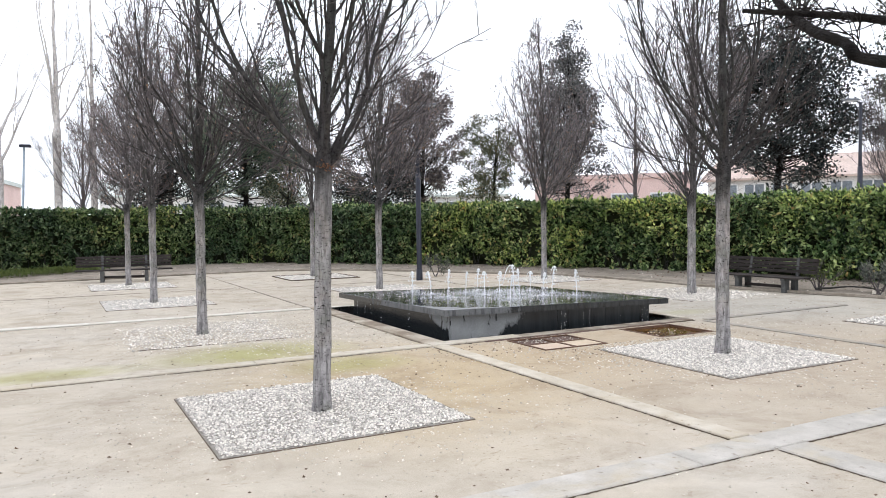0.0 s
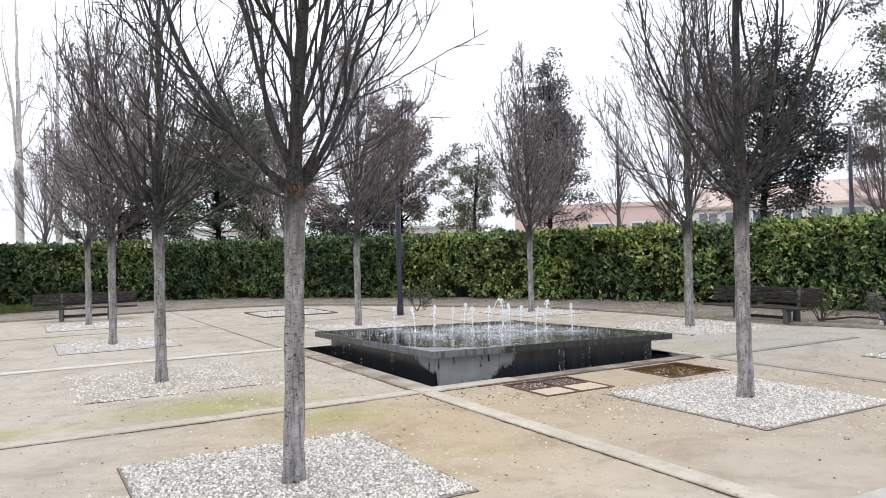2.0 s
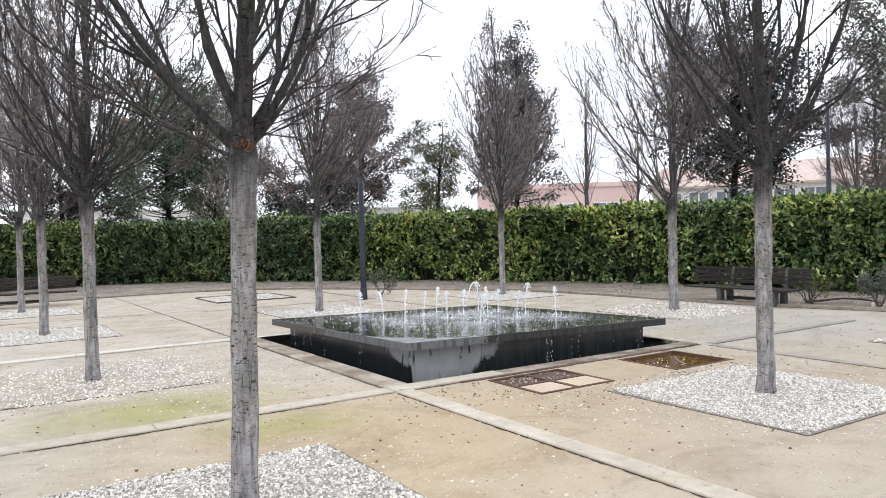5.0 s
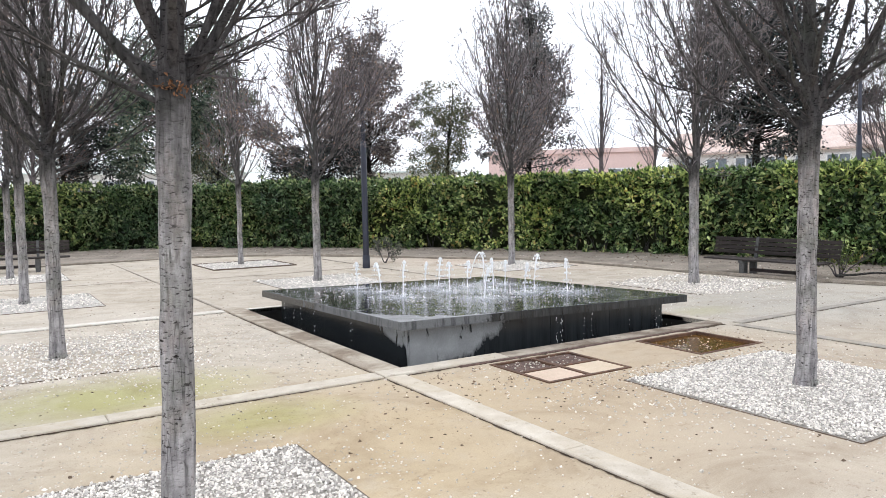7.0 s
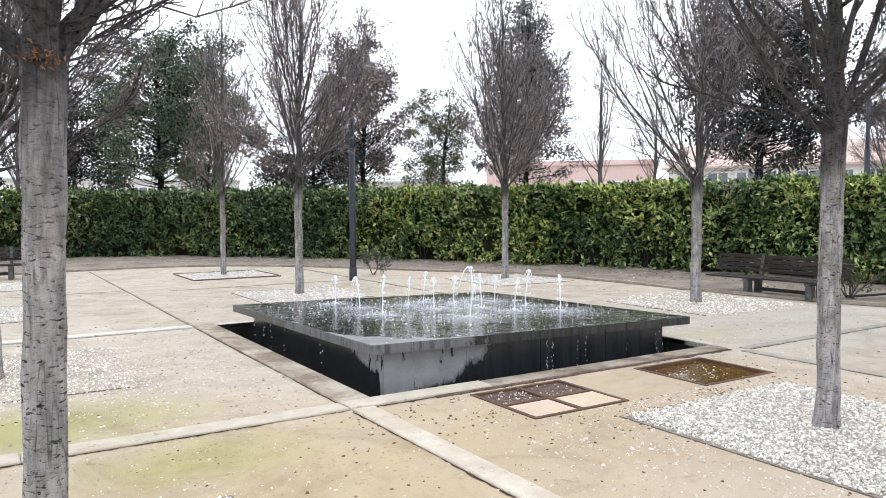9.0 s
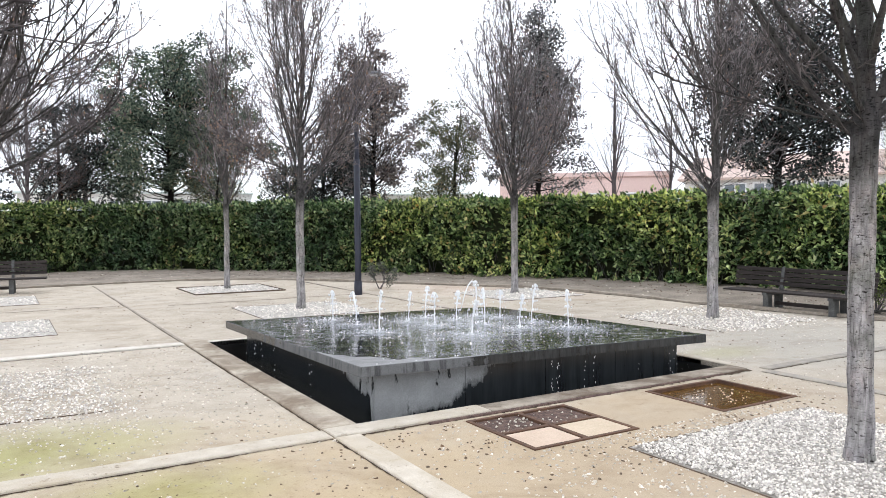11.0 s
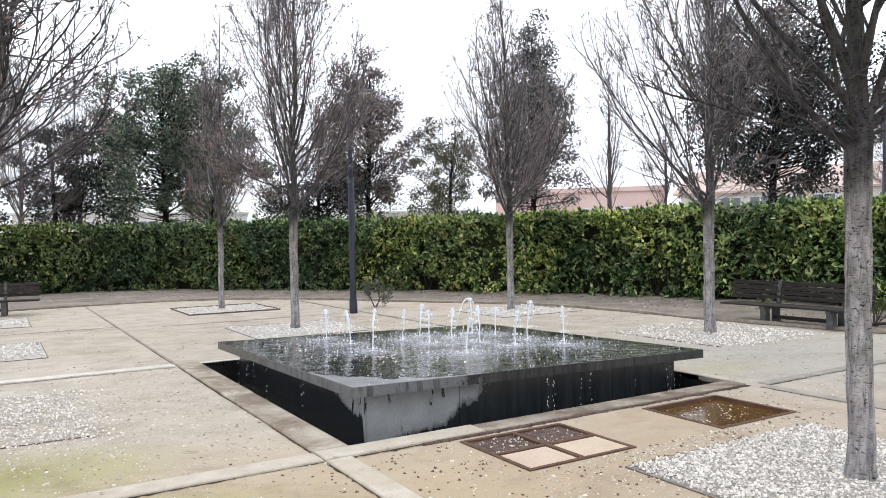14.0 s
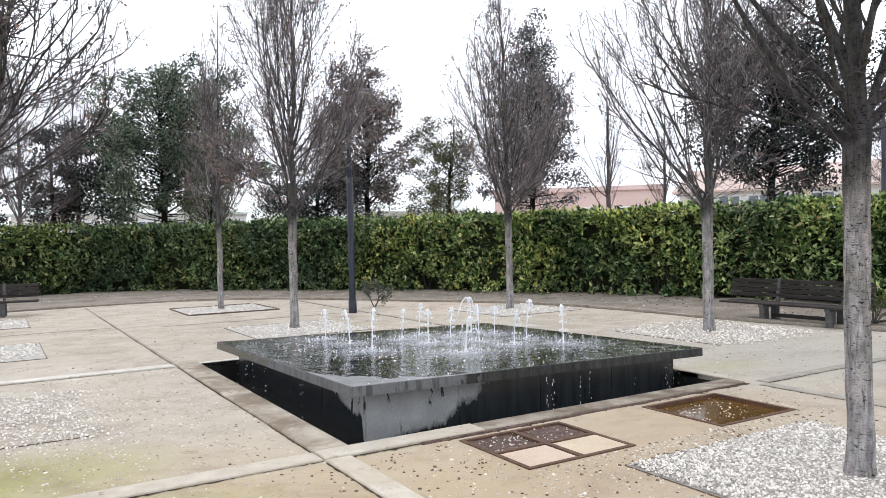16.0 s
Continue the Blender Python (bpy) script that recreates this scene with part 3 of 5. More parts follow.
def stone_mesh(name, pos, size, rng, flat=0.6, sides=5):
    """Many small angular stones: two skewed rings and a top."""
    n = len(pos)
    ang = np.arange(sides) * 2 * np.pi / sides + rng.uniform(0, 6.28, (n, 1))
    rad = size[:, None] * rng.uniform(0.6, 1.15, (n, sides)) / 2
    asp = rng.uniform(0.6, 1.0, (n, 1))
    turn = rng.uniform(0, 6.28, (n, 1))
    x, y = rad * np.cos(ang), rad * np.sin(ang) * asp
    x, y = x * np.cos(turn) - y * np.sin(turn), x * np.sin(turn) + y * np.cos(turn)
    h = size[:, None] * flat * rng.uniform(0.5, 1.0, (n, 1))
    tilt = rng.normal(0, 0.35, (n, 2, 1))
    low = np.stack([x, y, 0 * x], -1)
    z1 = h * 0.75 + x * tilt[:, 0] * 0.6 + y * tilt[:, 1] * 0.6
    top = np.stack([x * 0.72, y * 0.72, np.maximum(z1, 0.2 * h)], -1)
    v = np.concatenate([low, top], 1) + pos[:, None, :]
    k = np.arange(n)[:, None] * 2 * sides
    quads = [k + [a, (a + 1) % sides, (a + 1) % sides + sides, a + sides] for a in range(sides)]
    me = bpy.data.meshes.new(name)
    faces = np.concatenate(quads, 0).tolist() + (k + [sides + a for a in range(sides)]).tolist()
    me.from_pydata(v.reshape(-1, 3).tolist(), [], faces)
    return me


def spline(points, per=8):
    """A smooth line through points in the plan."""
    p = [Vector(q) for q in points]
    p = [2 * p[0] - p[1]] + p + [2 * p[-1] - p[-2]]
    out = []
    for i in range(1, len(p) - 2):
        for k in range(per):
            t = k / per
            out.append(0.5 * (2 * p[i] + (p[i + 1] - p[i - 1]) * t + (2 * p[i - 1] - 5 * p[i] + 4 * p[i + 1] - p[i + 2]) * t * t + (3 * p[i] - p[i - 1] - 3 * p[i + 1] + p[i + 2]) * t ** 3))
    return out + [p[-2]]


# ---- ground ----
def build_ground():
    holes = ((-2.33, 1.98, -2.58, 2.12), (-1.575, -0.60, -3.78, -2.92), (0.33, 1.30, -3.79, -2.94))
    xs = sorted({-900, -60, -25, 25, 60, 900, *(h[i] for h in holes for i in (0, 1))})
    ys = sorted({-900, -60, -25, 25, 60, 900, *(h[i] for h in holes for i in (2, 3))})
    s = Shape()
    s.v = [(x, y, 0.0) for y in ys for x in xs]
    w = len(xs)
    for j in range(len(ys) - 1):
        for i in range(w - 1):
            cx, cy = (xs[i] + xs[i + 1]) / 2, (ys[j] + ys[j + 1]) / 2
            if not any(a < cx < b and c < cy < d for a, b, c, d in holes):
                s.f.append((j * w + i, j * w + i + 1, (j + 1) * w + i + 1, (j + 1) * w + i))
    return thing("ground", s, M["sand"], "pale beige compacted sand ground with mossy stains", "ground", kind="structure")


ground = build_ground()

EDGE = [(-16, 9.5, 0), (-12, 11.6, 0), (-8.5, 12.7, 0), (-5.5, 12.9, 0), (-3.0, 13.2, 0), (-0.5, 13.2, 0), (2.0, 11.8, 0), (4.2, 8.6, 0), (5.9, 5.8, 0), (6.35, 3.4, 0), (6.4, 1.6, 0), (6.5, 0.4, 0), (6.8, -1.4, 0), (7.3, -3.6, 0), (7.4, -8, 0)]
HEDGE = [(-17, 11.5, 0), (-12.5, 14.6, 0), (-8.0, 16.9, 0), (-3.2, 18.3, 0), (0.3, 17.2, 0), (2.9, 14.4, 0), (5.9, 10.8, 0), (8.2, 6.4, 0), (9.3, 3.2, 0), (9.7, 0.2, 0), (9.6, -3.5, 0), (9.2, -9, 0)]


def resample(points, count):
    p = spline(points, 10)
    d = [0.0]
    for a, b in zip(p, p[1:]):
        d.append(d[-1] + (b - a).length)
    out = []
    for i in range(count):
        t = d[-1] * i / (count - 1)
        k = max(j for j in range(len(d)) if d[j] <= t + 1e-9)
        k = min(k, len(p) - 2)
        out.append(p[k].lerp(p[k + 1], (t - d[k]) / (d[k + 1] - d[k])))
    return out, d[-1]


def build_bed():
    inner, _ = resample(EDGE, 90)
    outer, _ = resample(HEDGE, 90)
    rows, s = 9, Shape()
    for i in range(90):
        for j in range(rows):
            t = j / (rows - 1) * 1.35
            p = inner[i] + (outer[i] - inner[i]) * t
            h = 0.02 + 0.06 * min(t, 1) ** 0.7 + 0.03 * noise.noise(p * 1.3) * min(1, 4 * t)
            s.v.append((p.x, p.y, h if t < 1.3 else -0.05))
    for i in range(89):
        for j in range(rows - 1):
            a = i * rows + j
            s.f.append((a, a + rows, a + rows + 1, a + 1))
    thing("planting_bed", s, M["soil"], "bare brown soil bed sloping up to the hedge", "soil bed", kind="structure", smooth=True)
    e = Shape()
    line, _ = resample(EDGE, 140)
    n = len(line)
    for i, p in enumerate(line):
        d = (line[min(i + 1, n - 1)] - line[max(i - 1, 0)]).normalized()
        o = Vector((d.y, -d.x, 0)) * (0.05 + 0.012 * noise.noise(p * 2.3))
        h = Z * (0.050 + 0.025 * noise.noise(p * 0.8) + 0.010 * noise.noise(p * 4.0))
        e.v += [p - o - Z * 0.05, p - o + h, p + o + h, p + o - Z * 0.05]
    for i in range(n - 1):
        for a in range(3):
            e.f.append((4 * i + a, 4 * i + a + 1, 4 * i + a + 5, 4 * i + a + 4))
    foot = Shape()
    for i, p in enumerate(line):
        d = (line[min(i + 1, n - 1)] - line[max(i - 1, 0)]).normalized()
        w = max(0.004, 0.035 + 0.05 * noise.noise(p * 1.7))
        o = Vector((d.y, -d.x, 0))
        foot.v += [p + o * 0.045 + Z * 0.004, p + o * (0.045 + w) + Z * 0.004]
    foot.f = [(2 * i, 2 * i + 1, 2 * i + 3, 2 * i + 2) for i in range(n - 1)]
    thing("soil_joint", foot, M["gap"], "dark damp soil line along the bed edging", "soil joint", kind="structure")
    thing("bed_edging", e, M["bed_edge"], "low dark edging along the soil bed", "edging", kind="structure")


build_bed()


# ---- concrete bands ----
def band(name, x0, y0, x1, y1, top, material, label, piece=2.4):
    """A run of concrete pieces between two corners of the plan, laid end to end."""
    ob = root(name, pose((x0 + x1) / 2, (y0 + y1) / 2, 0), label, "paving band", kind="structure")
    along_x = x1 - x0 > y1 - y0
    length, wide = (x1 - x0, y1 - y0) if along_x else (y1 - y0, x1 - x0)
    n = max(1, round(length / piece))
    step, g = length / n, 0.002
    s = Shape()
    s.box(-step / 2 + g, -wide / 2, -0.05, step / 2 - g, wide / 2, top, 0.008)
    me = s.mesh("band_piece")
    me.materials.append(material)
    for i in range(n):
        c = -length / 2 + step * (i + 0.5)
        o = part("concrete_piece", me, material, ob)
        o.matrix_local = pose(c, 0, random.uniform(-0.004, 0.003)) if along_x else pose(0, c, random.uniform(-0.004, 0.003), 0, 0, 90)
    return ob


BAND = "pale concrete band set flush into the sand"
band("paving_band", -2.61, -7.45, -2.42, -2.82, 0.018, M["kerb"], BAND)
band("paving_band", -2.52, -14.0, -2.22, -7.76, 0.016, M["strip"], BAND)
band("paving_band", -13.0, -7.75, 9.0, -7.46, 0.016, M["strip"], BAND)
band("paving_band", -11.5, -2.80, -2.62, -2.60, 0.018, M["kerb"], BAND)
band("paving_band", -11.5, 2.02, -2.64, 2.20, 0.022, M["clean_band"], "narrow pale concrete band set into the sand")
band("paving_band", -2.62, 2.24, -2.57, 12.9, 0.006, M["dark_strip"], "thin earth-filled joint line across the sand")
band("paving_band", 1.97, -7.44, 2.10, -2.95, 0.012, M["worn_band"], "narrow worn concrete band across the sand")
band("paving_band", 2.12, -2.93, 5.60, -2.81, 0.012, M["worn_band"], "narrow worn concrete band across the sand")
band("paving_band", -12.0, 7.44, -2.64, 7.50, 0.006, M["dark_strip"], "thin earth-filled joint line across the sand")
band("paving_band", 2.22, 2.24, 2.29, 10.8, 0.006, M["dark_strip"], "thin earth-filled joint line across the sand")
band("paving_band", -1.90, 6.96, 2.18, 7.02, 0.005, M["dark_strip"], "thin earth-filled joint line across the sand")
KERB = "weathered concrete kerb round the fountain basin"
band("basin_kerb", -2.61, -2.80, -1.25, -2.58, 0.022, M["kerb"], KERB)
band("basin_kerb", -1.248, -2.80, 1.95, -2.58, 0.020, M["wet_kerb"], "damp brown-stained concrete kerb along the fountain basin")
band("basin_kerb", -2.61, -2.57, -2.33, 2.20, 0.022, M["basin_kerb"], KERB)
band("basin_kerb", -2.32, 2.12, 2.26, 2.20, 0.012, M["clean_band"], KERB)
band("basin_kerb", 1.98, -2.56, 2.10, 2.11, 0.008, M["kerb"], KERB)


def joint_gap(x0, y0, x1, y1, wide, seed):
    """A dark, ragged, broken line of damp soil along the edge of a band."""
    rng = np.random.default_rng(seed)
    a, b = Vector((x0, y0, 0)), Vector((x1, y1, 0))
    d = (b - a).normalized()
    o = Vector((d.y, -d.x, 0))
    n = int((b - a).length / 0.035)
    s = Shape()
    for i in range(n + 1):
        p = a + (b - a) * (i / n)
        k = noise.noise(Vector((p.x * 1.1 + seed, p.y * 1.1, 0.3)))
        w = max(0.002, wide * (0.55 + 0.6 * k + 0.22 * rng.normal()))
        s.v += [p + Z * 0.003, p + o * w + Z * 0.003]
    s.f = [(2 * i, 2 * i + 1, 2 * i + 3, 2 * i + 2) for i in range(n)]
    thing("soil_joint", s, M["gap"], "dark damp soil line beside the concrete band", "soil joint", kind="structure")


for k, (x0, y0, x1, y1, w) in enumerate(((-2.611, -2.82, -2.611, -7.44, 0.03), (-2.418, -2.83, -2.418, -7.44, 0.01), (-11.5, -2.801, -2.62, -2.801, 0.03), (-2.40, -2.801, -1.7, -2.801, 0.04), (-1.7, -2.801, 1.95, -2.801, 0.085), (-2.611, 2.0, -2.611, -2.56, 0.022), (-13.0, -7.751, -2.55, -7.751, 0.022), (-2.2, -7.751, 9.0, -7.751, 0.022), (-2.521, -7.77, -2.521, -14.0, 0.028), (-11.5, 2.019, -2.66, 2.019, 0.02), (-2.62, 12.9, -2.62, 2.26, 0.02), (2.22, 10.8, 2.22, 2.26, 0.05), (-1.9, 6.959, 2.18, 6.959, 0.03), (-12.0, 7.439, -2.66, 7.439, 0.025), (1.969, -2.95, 1.969, -7.4, 0.03), (2.12, -2.931, 5.6, -2.931, 0.03))):
    if x0 == -2.418:
        x0, y0, x1, y1 = x1, y1, x0, y0
    joint_gap(x0, y0, x1, y1, w, k)


# ---- fountain ----
def build_fountain():
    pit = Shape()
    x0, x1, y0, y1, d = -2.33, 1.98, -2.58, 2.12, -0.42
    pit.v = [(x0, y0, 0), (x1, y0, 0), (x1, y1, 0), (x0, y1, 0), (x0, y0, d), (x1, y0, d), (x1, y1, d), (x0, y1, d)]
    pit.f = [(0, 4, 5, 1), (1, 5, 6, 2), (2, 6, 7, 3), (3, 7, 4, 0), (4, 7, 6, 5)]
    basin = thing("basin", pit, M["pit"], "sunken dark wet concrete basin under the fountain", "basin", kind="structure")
    w = Shape()
    w.v, w.f = [(x0, y0, -0.3), (x1, y0, -0.3), (x1, y1, -0.3), (x0, y1, -0.3)], [(0, 1, 2, 3)]
    thing("basin_water", w, M["pool"], "shallow dark water in the sunken basin", "water", kind="structure")
    ob = root("fountain", pose(-0.115, -0.23, 0, -1.18, 1.18, 0), "low square black granite fountain with wet overflowing top", "fountain")
    half, z, n = 2.055, 0.300, 4
    step = 2 * half / n
    s = Shape()
    s.box(-step / 2 + 0.0015, -step / 2 + 0.0015, -0.088, step / 2 - 0.0015, step / 2 - 0.0015, 0, 0.004)
    me = s.mesh("granite_slab")
    me.materials.append(M["slab"])
    me.materials.append(M["slab_edge"])
    for p in me.polygons:
        p.material_index = 0 if p.normal.z > 0.5 else 1
    for i in range(n):
        for j in range(n):
            o = part("granite_slab", me, M["slab"], ob, "wet black granite top slab" if i + j == 0 else "")
            o.matrix_local = pose(-half + step * (i + 0.5), -half + step * (j + 0.5), z)
    b = half - 0.21
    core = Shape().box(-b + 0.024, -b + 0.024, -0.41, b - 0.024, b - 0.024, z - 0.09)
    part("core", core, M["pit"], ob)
    stone = base_stone(((-b, -b, 0.50, 1.95, 0.12, 1.05), (-b, -b, 0.50, 0.12, 1.25, 0.74)))
    for side in range(4):
        for i in range(4):
            w2 = 2 * b / 4
            p = Shape().box(-b + w2 * i + (0.014 if i == 0 else 0.003), -b, -0.40, -b + w2 * (i + 1) - (0.014 if i == 3 else 0.003), -b + 0.028, z - 0.091)
            q = Euler((0, 0, side * math.pi / 2)).to_matrix()
            p.v = [q @ Vector(v) for v in p.v]
            part("cladding_panel", p, stone, ob, "grey granite cladding panel with wet streaks" if side + i == 0 else "")
    rng = np.random.default_rng(5)
    for k, (x, y, h) in enumerate(JETS):
        j = Shape()
        lean = Vector((rng.normal(0, 0.03), rng.normal(0, 0.03), 0))
        up = [Vector((0.0028 * rng.normal(), 0.0028 * rng.normal(), 0)) + lean * (t * t) + Z * (h * t) for t in np.linspace(0, 1, 9)]
        if k == 8:
            up += [up[-1] + Vector((-0.20 * t, 0.05 * t, 0.05 * math.sin(t * math.pi) - h * 0.8 * t * t)) for t in (0.25, 0.5, 0.75, 1.0)]
        rad = [0.011, 0.008, 0.007, 0.007, 0.008, 0.010, 0.014, 0.017, 0.010, 0.011, 0.010, 0.008, 0.006]
        j.tube(up, [r * rng.uniform(0.7, 1.15) for r in rad[: len(up)]], 8)
        jet = part("water_jet", j, M["jet"], ob, "white water jet falling back in drops" if k == 0 else "", True)
        jet.location = (x + 0.115, y + 0.23, z + 0.001)
        d, tip = Shape(), up[8]
        for f in range(9):
            out = Vector((rng.normal(0, 0.055), rng.normal(0, 0.055), 0))
            for t in np.linspace(0.1, 1.0, 7):
                c = tip + out * t + Z * (0.03 * math.sin(min(1, 2 * t) * math.pi / 2) - h * t * t)
                s2 = rng.uniform(0.005, 0.012) * (1.2 - 0.5 * t)
                d.tube([c - Z * s2 * 1.7, c, c + Z * s2 * 1.7], [s2 * 0.3, s2, s2 * 0.3], 5)
        for f in range(170):
            r, a = abs(rng.normal(0, 0.17)), rng.uniform(0, 6.28)
            c = Vector((r * math.cos(a), r * math.sin(a), 0.003 + max(0.0, rng.uniform(-1.2, 0.5)) * h * math.exp(-r * 12)))
            s2 = rng.uniform(0.0025, 0.0068)
            low = 0.25 if c.z < 0.01 else 0.5
            wide = rng.uniform(0.8, 1.8) if c.z < 0.01 else 1.0
            d.tube([c - Z * s2 * low, c, c + Z * s2 * low], [s2 * 0.5 * wide, s2 * wide, s2 * 0.4 * wide], 5)
        part("splash", d, M["jet"], jet, kind="stuff")
    for k in range(18):
        front = k > 4
        u = rng.uniform(-0.6, half - 0.1) if front else rng.uniform(-half + 0.9, half - 0.1)
        s3 = Shape()
        for z0 in np.sort(rng.uniform(-0.25, z - 0.10, 7 if front else 9)):
            size = rng.uniform(0.0016, 0.0036)
            a = Vector((rng.normal(0, 0.006), rng.normal(0, 0.006), z0))
            s3.tube([a - Z * size * 3, a, a + Z * size * 3], [size * 0.4, size, size * 0.3], 5)
        drip = part("drip", s3, M["jet"], ob, "water drops falling from the slab's lip" if k == 0 else "", kind="stuff")
        drip.location = (u, -half - 0.004, 0) if front else (-half - 0.004, u, 0)
    pos = np.c_[rng.uniform(-half + 0.05, half - 0.05, (520, 2)), np.full(520, z)]
    part("water_drops", stone_mesh("water_drops", pos, rng.uniform(0.006, 0.020, 520), rng, 0.4, 6), M["jet"], ob, "scattered drops of white water", kind="stuff")


build_fountain()


# ---- hatches ----
def build_hatches():
    x0, x1, y0, y1 = -1.575, -0.60, -3.78, -2.92
    cx, cy = (x0 + x1) / 2, (y0 + y1) / 2
    ob = root("floor_hatch", pose(cx, cy, 0), "rusted iron floor hatch with four filled cells", "hatch")
    a, b = (x1 - x0) / 2, (y1 - y0) / 2
    bars = ((-a, -b, a, -b + 0.036), (-a, b - 0.036, a, b), (-a, -b + 0.036, -a + 0.036, b - 0.036), (a - 0.036, -b + 0.036, a, b - 0.036), (-0.022, -b + 0.036, 0.022, b - 0.036), (-a + 0.036, -0.02, -0.023, 0.02), (0.023, -0.02, a - 0.036, 0.02))
    for q in bars:
        part("bar", Shape().box(q[0], q[1], -0.08, q[2], q[3], 0.010, 0.002), M["rust"], ob)
    cells = ((-a, -b, M["tile_pink"], 0.004), (0, -b, M["tile_sand"], 0.004), (-a, 0, M["red_grit"], -0.008), (0, 0, M["red_grit"], -0.006))
    for x, y, m, z in cells:
        part("infill", Shape().box(x + 0.032, y + 0.032, -0.09, x + a - 0.032, y + b - 0.032, z, 0.004), m, ob)
    rng = np.random.default_rng(8)
    pos = np.c_[rng.uniform(-a + 0.04, a - 0.04, 70), rng.uniform(0.04, b - 0.04, 70), np.full(70, -0.006)]
    part("grit", stone_mesh("grit", pos, rng.uniform(0.012, 0.028, 70), rng), M["litter"], ob, kind="stuff")
    x0, x1, y0, y1 = 0.33, 1.30, -3.79, -2.94
    ob = root("drain_hatch", pose((x0 + x1) / 2, (y0 + y1) / 2, 0), "open rusted hatch holding brown muddy water and chips", "hatch")
    a, b = (x1 - x0) / 2, (y1 - y0) / 2
    for q in ((-a, -b, a, -b + 0.036), (-a, b - 0.036, a, b), (-a, -b + 0.036, -a + 0.036, b - 0.036), (a - 0.036, -b + 0.036, a, b - 0.036)):
        part("bar", Shape().box(*q[:2], -0.12, *q[2:], 0.008, 0.002), M["rust"], ob)
    part("bottom", Shape().box(-a + 0.036, -b + 0.036, -0.13, a - 0.036, b - 0.036, -0.075), M["red_grit"], ob)
    part("muddy_water", Shape().box(-a + 0.042, -b + 0.042, -0.072, a - 0.042, b - 0.042, -0.022), M["mud_water"], ob, "brown muddy water")
    pos = np.c_[rng.uniform(-a + 0.05, a - 0.05, 60), rng.uniform(-b + 0.05, b - 0.05, 60), np.full(60, -0.022)]
    part("floating_chips", stone_mesh("floating_chips", pos, rng.uniform(0.010, 0.03, 60), rng, 0.4), M["litter"], ob, kind="stuff")


build_hatches()


# ---- trees ----
def shoot(p, d, length, nseg, up, wob, rng):
    """A curved shoot: its points, bending upwards and wavering."""
    pts, d, step = [p.copy()], d.normalized(), length / nseg
    for _ in range(nseg):
        d = (d + Z * up + Vector(rng.normal(0, wob, 3))).normalized()
        pts.append(pts[-1] + d * step)
    return pts


def taper(r0, r1, n, power=1.0):
    return [r0 + (r1 - r0) * (i / (n - 1)) ** power for i in range(n)]


def along(pts, t):
    x = t * (len(pts) - 1)
    k = min(int(x), len(pts) - 2)
    return pts[k].lerp(pts[k + 1], x - k), (pts[k + 1] - pts[k]).normalized()


def off(d, angle, rng):
    """A direction that leaves d by the angle, round it at random."""
    a = d.orthogonal().normalized()
    a.rotate(Matrix.Rotation(rng.uniform(0, 6.28), 3, d))
    return (d * math.cos(angle) + a * math.sin(angle)).normalized()


def side_shoots(twigs, tips, pts, r0, rng, count, length, fine, reach=(0.25, 1.0), up=0.10, wild=0.0, thin=1.0):
    """Second and third order shoots on a limb."""
    for _ in range(count):
        t = rng.uniform(*reach)
        p, d = along(pts, t)
        L = length * rng.uniform(0.45, 1.0) * (1.15 - 0.65 * t)
        q = shoot(p, off(d, rng.uniform(0.35, 0.75), rng), L, 5, up, 0.09 + 0.10 * wild, rng)
        r = max(0.0045, r0 * (1 - 0.75 * t) * rng.uniform(0.28, 0.48)) * thin
        twigs.tube(q, taper(r, 0.0028 * thin, 6), 4, False)
        for _ in range(fine):
            u = rng.uniform(0.15, 1.0)
            a, b = along(q, u)
            w = shoot(a, off(b, rng.uniform(0.3, 0.9), rng), L * rng.uniform(0.25, 0.55), 2, up * 0.8, 0.14, rng)
            twigs.tube(w, taper(0.0045 * thin, 0.0028 * thin, 3), 3, False)
            tips.append(w[-1])
            tips.append(w[1])


def shoots(p, d, length, nseg, up, wob, rng):
    """Many curved shoots at once: their points, one row each."""
    d, out, step = unit(d), [p], (length / nseg)[:, None]
    for _ in range(nseg):
        d = unit(d + rng.normal(0, wob, d.shape) + (0, 0, up))
        out.append(out[-1] + d * step)
    return np.stack(out, 1)


def on_rows(P, k, t):
    """The points at t (0 to 1) along rows k, and the way the rows run there."""
    x = t * (P.shape[1] - 1)
    i = np.minimum(x.astype(int), P.shape[1] - 2)
    a, b = P[k, i], P[k, i + 1]
    return a + (b - a) * (x - i)[:, None], unit(b - a)


def leaving(d, angle, rng):
    """Directions that leave d by the angles, round it at random."""
    a = unit(np.cross(d, rng.normal(size=d.shape)))
    return d * np.cos(angle)[:, None] + a * np.sin(angle)[:, None]


